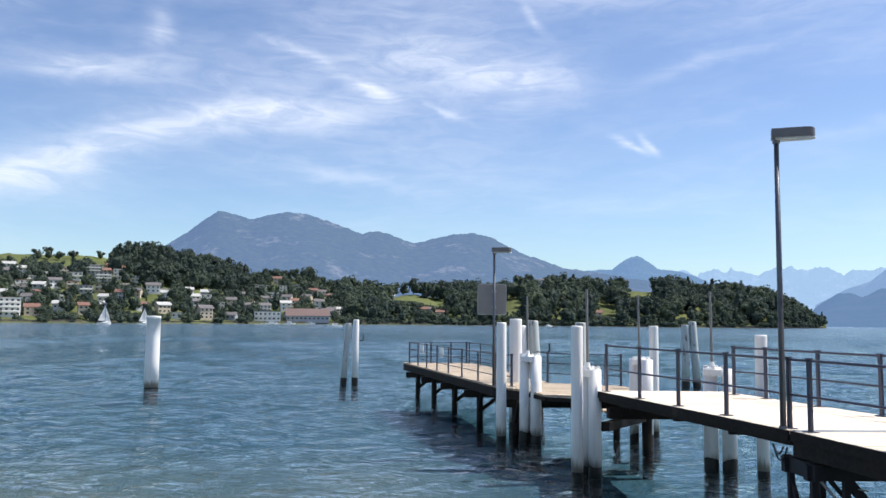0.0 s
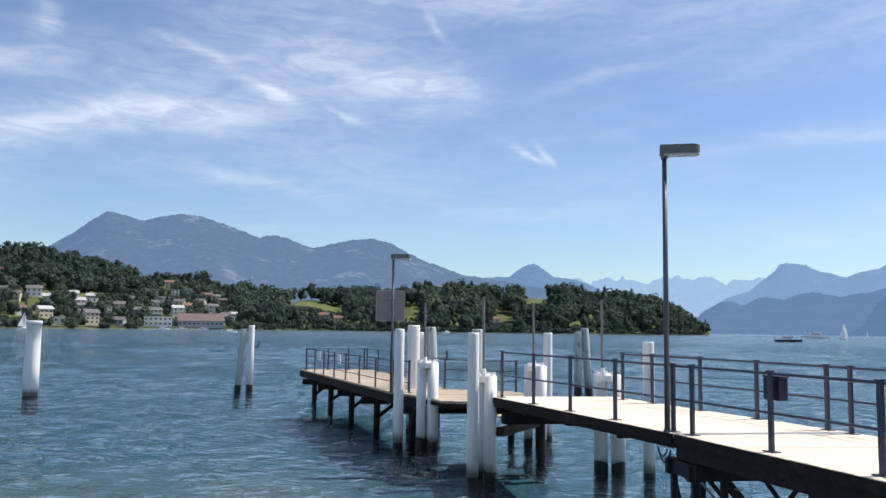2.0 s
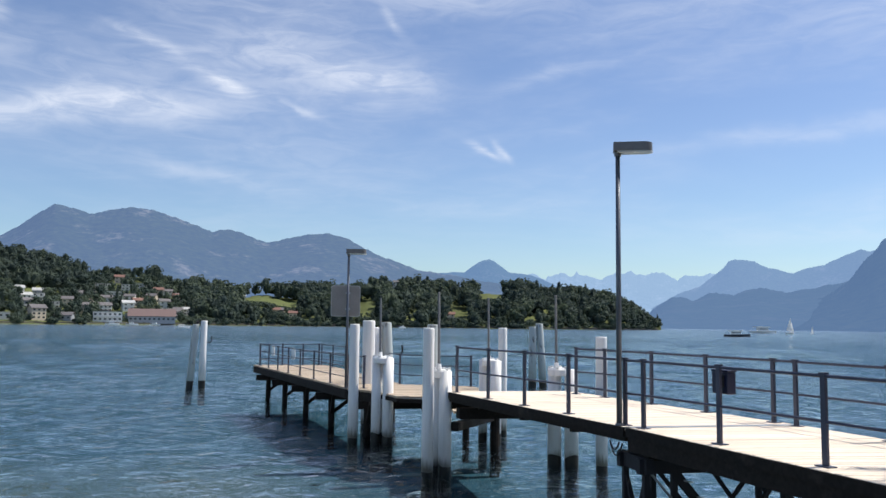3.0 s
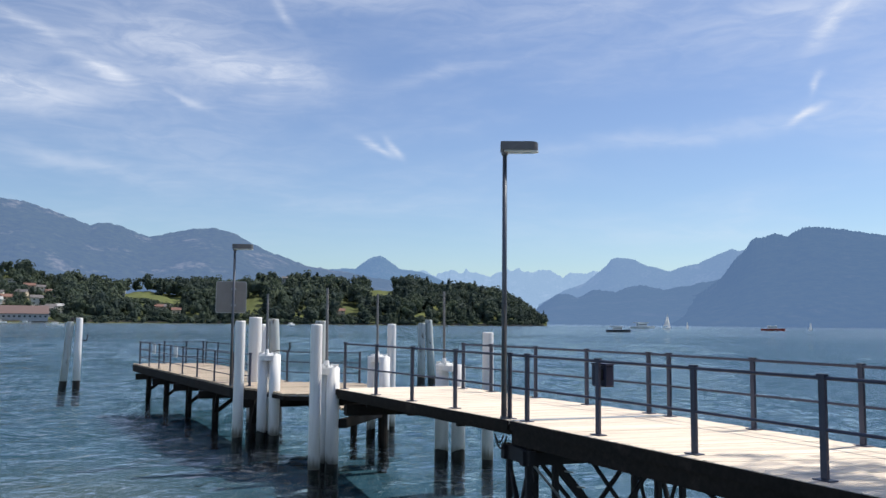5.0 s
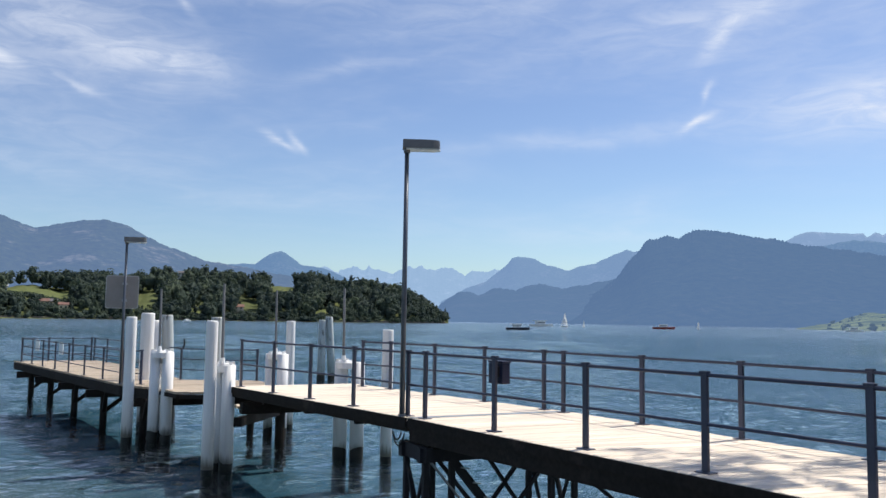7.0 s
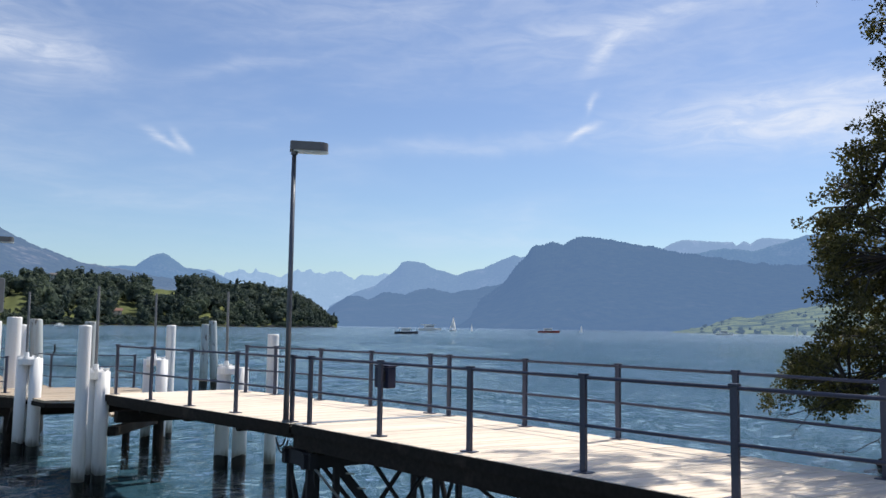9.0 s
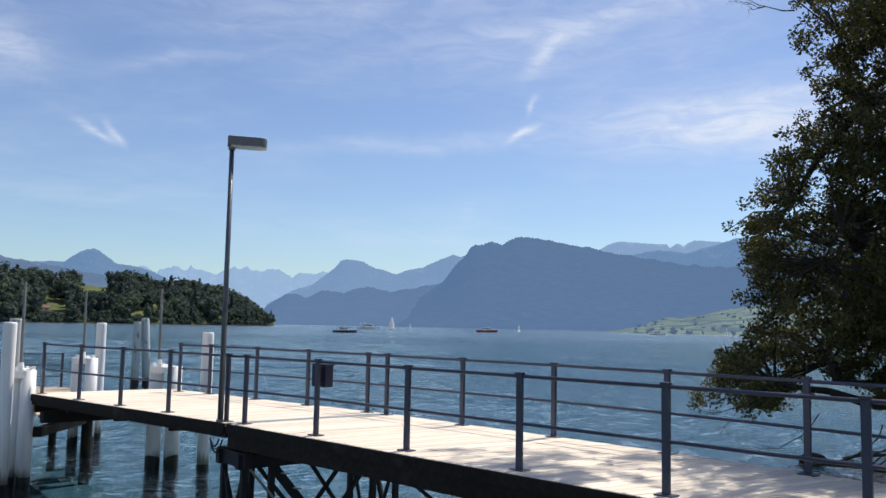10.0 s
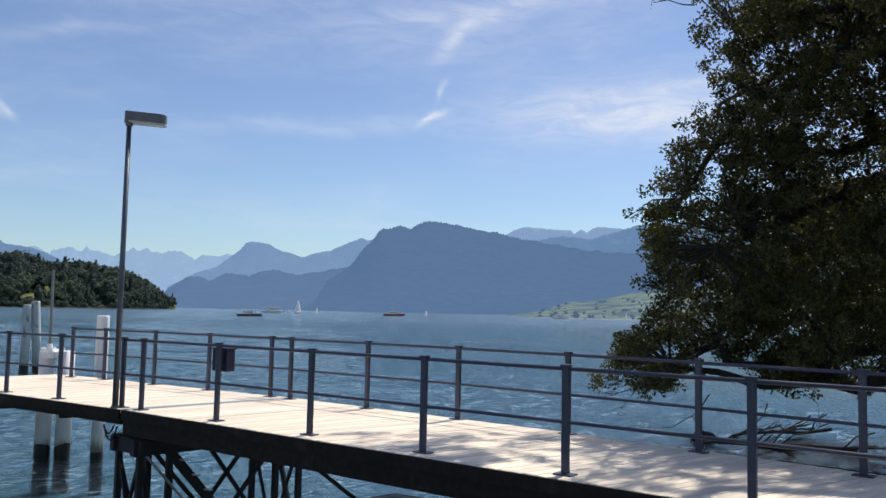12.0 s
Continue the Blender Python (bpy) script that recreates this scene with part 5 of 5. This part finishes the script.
def boulder(x, y, z, size, seed):
    bm = bmesh.new()
    bmesh.ops.create_icosphere(bm, subdivisions=3, radius=1)
    for p in bm.verts:
        p.co *= 1 + 0.28 * noise.noise(p.co * 1.3 + Vector((seed, 0, 0))) + 0.08 * noise.noise(p.co * 4 + Vector((0, seed, 0)))
        p.co = Vector((p.co.x * size, p.co.y * size * 0.8, p.co.z * size * 0.55))
    me = bpy.data.meshes.new("boulder")
    bm.to_mesh(me)
    bm.free()
    me.materials.append(M_BANK)
    ob = tagged(new("boulder", me), "dark wet shore boulder at the water's edge", "rock", "shore boulders")
    ob.matrix_basis = pose(x, y, z, 0, 0, seed * 40)


boulder(21.8, 11.2, 0.06, 0.34, 3)
boulder(22.3, 9.2, -0.02, 0.26, 5)


def drift_branch(x, y, turn, seed):
    ob = thing("drift_branch", "dark wet fallen branch lying in the shallows", "branch", (x, y, 0.02), turn, "fallen branches in the shallows")
    rng = random.Random(seed)
    part("stem", Geo().pipe([Vector(p) for p in ((-1.6, 0, -0.15), (-0.7, 0.08, 0.06), (0.2, -0.05, 0.12), (1.1, 0.06, 0.08), (1.9, 0.0, 0.2))], 0.05, 9), M_BARK, ob, smooth=True)
    for k in range(5):
        a, dy, dz = rng.uniform(-0.9, 1.5), rng.uniform(-0.7, 0.7), rng.uniform(0.15, 0.6)
        fork = part("side_branch", Geo().pipe([Vector((a, 0.02, 0.08)), Vector((a + 0.3, dy * 0.5, 0.1 + dz * 0.7)), Vector((a + 0.75, dy, 0.1 + dz))], 0.02, 6), M_BARK, ob, smooth=True)
        for _ in range(2):
            part("twig", Geo().rod((a + 0.4, dy * 0.6, 0.1 + dz * 0.75), (a + 0.6 + rng.uniform(0, 0.4), dy + rng.uniform(-0.4, 0.4), 0.1 + dz + rng.uniform(-0.2, 0.35)), 0.011, 0.004, 5), M_BARK, fork)


for row in ((22.2, 8.8, -66, 1), (24.0, 10.3, -40, 2), (21.2, 9.9, -85, 3)):
    drift_branch(*row)


# ---- overhanging oak ----
# outline of the crown over the lake: height angle and azimuth, then azimuth and lowest height angle
EDGE = [(-7.5, 59), (-5.5, 56.6), (-4.5, 55.5), (-3.1, 56.2), (-2.4, 56.6), (-1.2, 57.9), (0, 58.7), (1.3, 59.2), (2.2, 58.8), (3.6, 58.3), (5.3, 58.5), (7, 58.3), (8.3, 59.2), (9.8, 59.4), (11.5, 59.6), (13.2, 62.0), (13.5, 63.2), (15.2, 62.9), (16.5, 63.0), (17.3, 63.6), (18, 62.4), (20.6, 62.7), (23, 59), (26, 55), (30, 52), (40, 50)]
HEM = [(50, -4.8), (58, -5.3), (60.8, -5.1), (62, -4.2), (62.3, -2.9), (65.8, -2.9), (66.4, -4.7), (69.4, -4.9), (73, -4.2), (80, -4.6), (94, -5)]


def oak():
    ob = thing("oak_tree", "dark green oak with drooping leafy boughs over the water", "tree", (15.4, 1.2, 0.2))
    home = ob.matrix_basis.inverted()
    rng = random.Random(21)
    root = Vector((15.4, 1.2, 0.2))
    spine = [root, Vector((15.2, 1.5, 3.0)), Vector((14.9, 2.0, 5.2)), Vector((14.6, 2.5, 7.6)), Vector((14.5, 2.8, 10.2)), Vector((14.6, 3.0, 14.5))]
    radii = [0.46, 0.38, 0.33, 0.27, 0.2, 0.08]
    part("trunk", Geo().tube([home @ p for p in spine], radii, 14), M_BARK, ob, smooth=True)
    clumps = []

    def spot(az, el, r):
        return Vector((r * math.sin(radians(az)), r * math.cos(radians(az)), EYE + r * math.tan(radians(el))))

    while len(clumps) < 8000:
        el = rng.uniform(-5.4, 40)
        az = rng.uniform(50, 94)
        inside = az - 1.2 - float(curve_at(EDGE, el))
        under = el - 0.5 - float(curve_at(HEM, az))
        if inside < 0 or under < 0 or rng.random() > 0.55 + inside * 0.1:
            continue
        p = spot(az, el, rng.uniform(12.8, 16.2))
        if (p - Vector((14.6, 2.6, 8))).length > 12.0:
            continue
        if el > 22.5 and rng.random() < (0.74 if az < 66 else 0.90):
            continue
        if noise.noise(p * 0.95) < (0.06 if el > 9 else 0.03) and rng.random() < 0.95:
            continue
        wide = 0.15 if inside < 1.5 or under < 1.0 else 0.3
        for _ in range(rng.randint(4, 9)):
            clumps.append(p + Vector((rng.gauss(0, wide), rng.gauss(0, wide), rng.gauss(0, wide * 0.55))))
    # main limbs leave the trunk, boughs lead from them to groups of clumps, twigs on to single clumps
    twigs, nodes = Geo(), []

    def bent(a, b, lift, wild, count=8):
        pts = []
        for t in np.linspace(0, 1, count):
            p = a.lerp(b, float(t))
            p.z += lift * math.sin(math.pi * t)
            p += Vector((rng.uniform(-1, 1), rng.uniform(-1, 1), rng.uniform(-1, 1))) * wild * math.sin(math.pi * t)
            pts.append(p)
        return pts

    for a, b, lift in ((spine[1], (12.6, 6.0, 2.7), 0.25), (spine[2], (13.0, 5.6, 6.0), 0.6), (spine[3], (13.3, 5.0, 9.4), 0.5), (spine[4], (12.6, 5.6, 13.0), 0.4), (spine[2], (16.0, 7.5, 4.4), 0.6), (spine[3], (15.2, 7.4, 7.6), 0.6), (spine[4], (17.5, 6.0, 11.5), 0.5),
                       (spine[3], spot(65.2, 18.4, 14.2), 0.5), (spine[3], spot(61.8, 7.8, 14.4), 1.2), (spine[1], spot(61.0, -3.3, 13.6), -0.2), (spine[2], spot(63.0, 3.0, 14.4), 0.8)):
        pts = bent(a, Vector(b), lift, 0.34, 9)
        nodes += pts[2:]
        part("limb", Geo().tube([home @ p for p in pts], [0.19, 0.17, 0.15, 0.13, 0.11, 0.09, 0.075, 0.055, 0.03], 10), M_BARK, ob, smooth=True)
    for k in range(60):
        tip = clumps[rng.randrange(len(clumps))]
        start = min(nodes, key=lambda p: (p - tip).length)
        if (start - tip).length < 4.5 and math.degrees(math.atan2(tip.x, tip.y)) > 3.4 + float(curve_at(EDGE, math.degrees(math.atan2(tip.z - EYE, math.hypot(tip.x, tip.y))))):
            pts = bent(start, tip, 0.3, 0.14, 6)
            nodes += pts[1:]
            part("bough", Geo().tube([home @ p for p in pts], [0.058, 0.048, 0.038, 0.029, 0.02, 0.01], 7), M_BARK, ob, smooth=True)
    for c in clumps[::4]:
        near = min(nodes, key=lambda p: (p - c).length)
        mid = near.lerp(c, 0.55) + Vector((rng.uniform(-1, 1), rng.uniform(-1, 1), rng.uniform(0, 1))) * 0.15
        if (near - c).length < 1.9:
            twigs.tube([home @ near, home @ mid, home @ c], [0.022, 0.013, 0.005], 4)

    def bare(p, way, size, r, left):
        q = p + way * size
        m = p.lerp(q, 0.5) + Vector((rng.uniform(-1, 1), rng.uniform(-1, 1), rng.uniform(-1, 1))) * size * 0.12
        twigs.tube([home @ p, home @ m, home @ q], [r, r * 0.8, r * 0.6], 4)
        if left:
            for _ in range(rng.choice((2, 2, 3))):
                bare(q, (way + Vector((rng.uniform(-1, 1), rng.uniform(-1, 1), rng.uniform(-1, 1))) * 0.75).normalized(), size * rng.uniform(0.55, 0.8), r * 0.6, left - 1)

    for az, el, way in ((62.6, 20.2, (-0.75, 0.6, 0.12)), (63.5, -5.0, (-0.6, 0.3, -0.7)), (67.0, -5.4, (-0.5, 0.3, -0.7)), (60.5, -4.0, (-0.7, 0.5, -0.4)), (69.5, -6.0, (-0.7, 0.4, -0.35))):
        at = Vector((13.6 * math.sin(radians(az)), 13.6 * math.cos(radians(az)), EYE + 13.6 * math.tan(radians(el))))
        bare(at, Vector(way).normalized(), 0.45, 0.013, 4)
    tagged(part("twig_mass", twigs, M_BARK, ob), "thin dark branching twigs", kind="stuff")
    # leaves: small folded blades round the twig ends
    gen = np.random.default_rng(31)
    per = 52
    c = np.repeat(np.array([home @ p for p in clumps]), per, 0)
    n = len(c)
    way = gen.normal(size=(n, 3))
    way /= np.linalg.norm(way, axis=1, keepdims=True)
    pos = c + way * (gen.random((n, 1)) ** 0.5) * (0.16, 0.16, 0.13)
    axis = way + gen.normal(size=(n, 3)) * 0.8
    axis /= np.linalg.norm(axis, axis=1, keepdims=True)
    side = np.cross(axis, gen.normal(size=(n, 3)))
    side /= np.linalg.norm(side, axis=1, keepdims=True)
    up = np.cross(side, axis)
    size = gen.uniform(0.021, 0.037, (n, 1))
    quad = [pos - axis * size, pos + side * size * 0.62 + up * size * 0.18, pos + axis * size * 1.1, pos - side * size * 0.62 + up * size * 0.18]
    v = np.stack(quad, 1).reshape(-1, 3)
    leaves = new("crown", array_mesh("crown", v, np.arange(len(v)).reshape(-1, 4), M_LEAF, smooth=False))
    leaves.parent = ob
    tagged(leaves, "dense small dark green oak leaves", kind="stuff")


oak()


# hidden tree, added only to cast shade on the shallows
def shade_tree():
    ob = thing("shade_tree", "unseen leafy tree added behind the oak to shade the shallows", "tree", (33.0, 9.0, -0.4))
    rng = random.Random(5)
    top = Vector((-1.5, 1.4, 6.6))
    part("trunk", Geo().tube([(0, 0, 0), (-0.4, 0.3, 2.4), (-0.9, 0.8, 4.6), top], [0.34, 0.28, 0.22, 0.12], 12), M_BARK, ob, smooth=True)
    clumps = []
    while len(clumps) < 1500:
        p = Vector((rng.gauss(-2.4, 2.6), rng.gauss(1.4, 2.2), rng.gauss(6.0, 1.7)))
        if p.z < 2.9 or noise.noise(p * 0.6) < -0.1:
            continue
        for _ in range(rng.randint(4, 8)):
            clumps.append(p + Vector((rng.gauss(0, 0.3), rng.gauss(0, 0.3), rng.gauss(0, 0.2))))
    for tip in clumps[::110]:
        low = Vector((-0.7, 0.6, 3.8))
        part("limb", Geo().tube([low, low.lerp(tip, 0.5) + Vector((0, 0, 0.4)), tip], [0.11, 0.07, 0.02], 8), M_BARK, ob, smooth=True)
    gen = np.random.default_rng(12)
    c = np.repeat(np.array(clumps), 30, 0)
    n = len(c)
    pos = c + gen.normal(size=(n, 3)) * 0.17
    axis, side = gen.normal(size=(n, 3)), gen.normal(size=(n, 3))
    axis /= np.linalg.norm(axis, axis=1, keepdims=True)
    side = np.cross(axis, side)
    side /= np.linalg.norm(side, axis=1, keepdims=True)
    size = gen.uniform(0.05, 0.09, (n, 1))
    v = np.stack([pos - axis * size, pos + side * size * 0.6, pos + axis * size, pos - side * size * 0.6], 1).reshape(-1, 3)
    crown = new("crown", array_mesh("crown", v, np.arange(len(v)).reshape(-1, 4), M_LEAF, smooth=False))
    crown.parent = ob
    tagged(crown, "dense small dark green leaves", kind="stuff")


shade_tree()


def pasture_trees():
    """Trees and hedges scattered over the far pasture."""
    rng = np.random.default_rng(44)
    rise = [(49.8, -0.2), (51.1, 0.05), (52.7, 0.5), (55, 0.8), (57.3, 1.36), (59, 1.64), (61, 1.9)]
    spots = []
    for _ in range(70):
        az, t = rng.uniform(51.5, 61), rng.random() ** 1.6 * 0.95
        r = 680 + 470 * t
        z = (EYE + 1150 * math.tan(radians(float(curve_at(rise, az))))) * t ** 0.85
        spots.append((r * math.sin(radians(az)), r * math.cos(radians(az)), z - 0.5, rng.uniform(2.5, 5.5), rng.uniform(0.9, 1.6)))
    # the tree material glows blue in place of haze, like the slopes
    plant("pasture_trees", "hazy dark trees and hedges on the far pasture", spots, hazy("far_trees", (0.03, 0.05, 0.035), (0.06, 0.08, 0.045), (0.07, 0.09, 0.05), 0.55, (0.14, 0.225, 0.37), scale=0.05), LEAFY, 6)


pasture_trees()
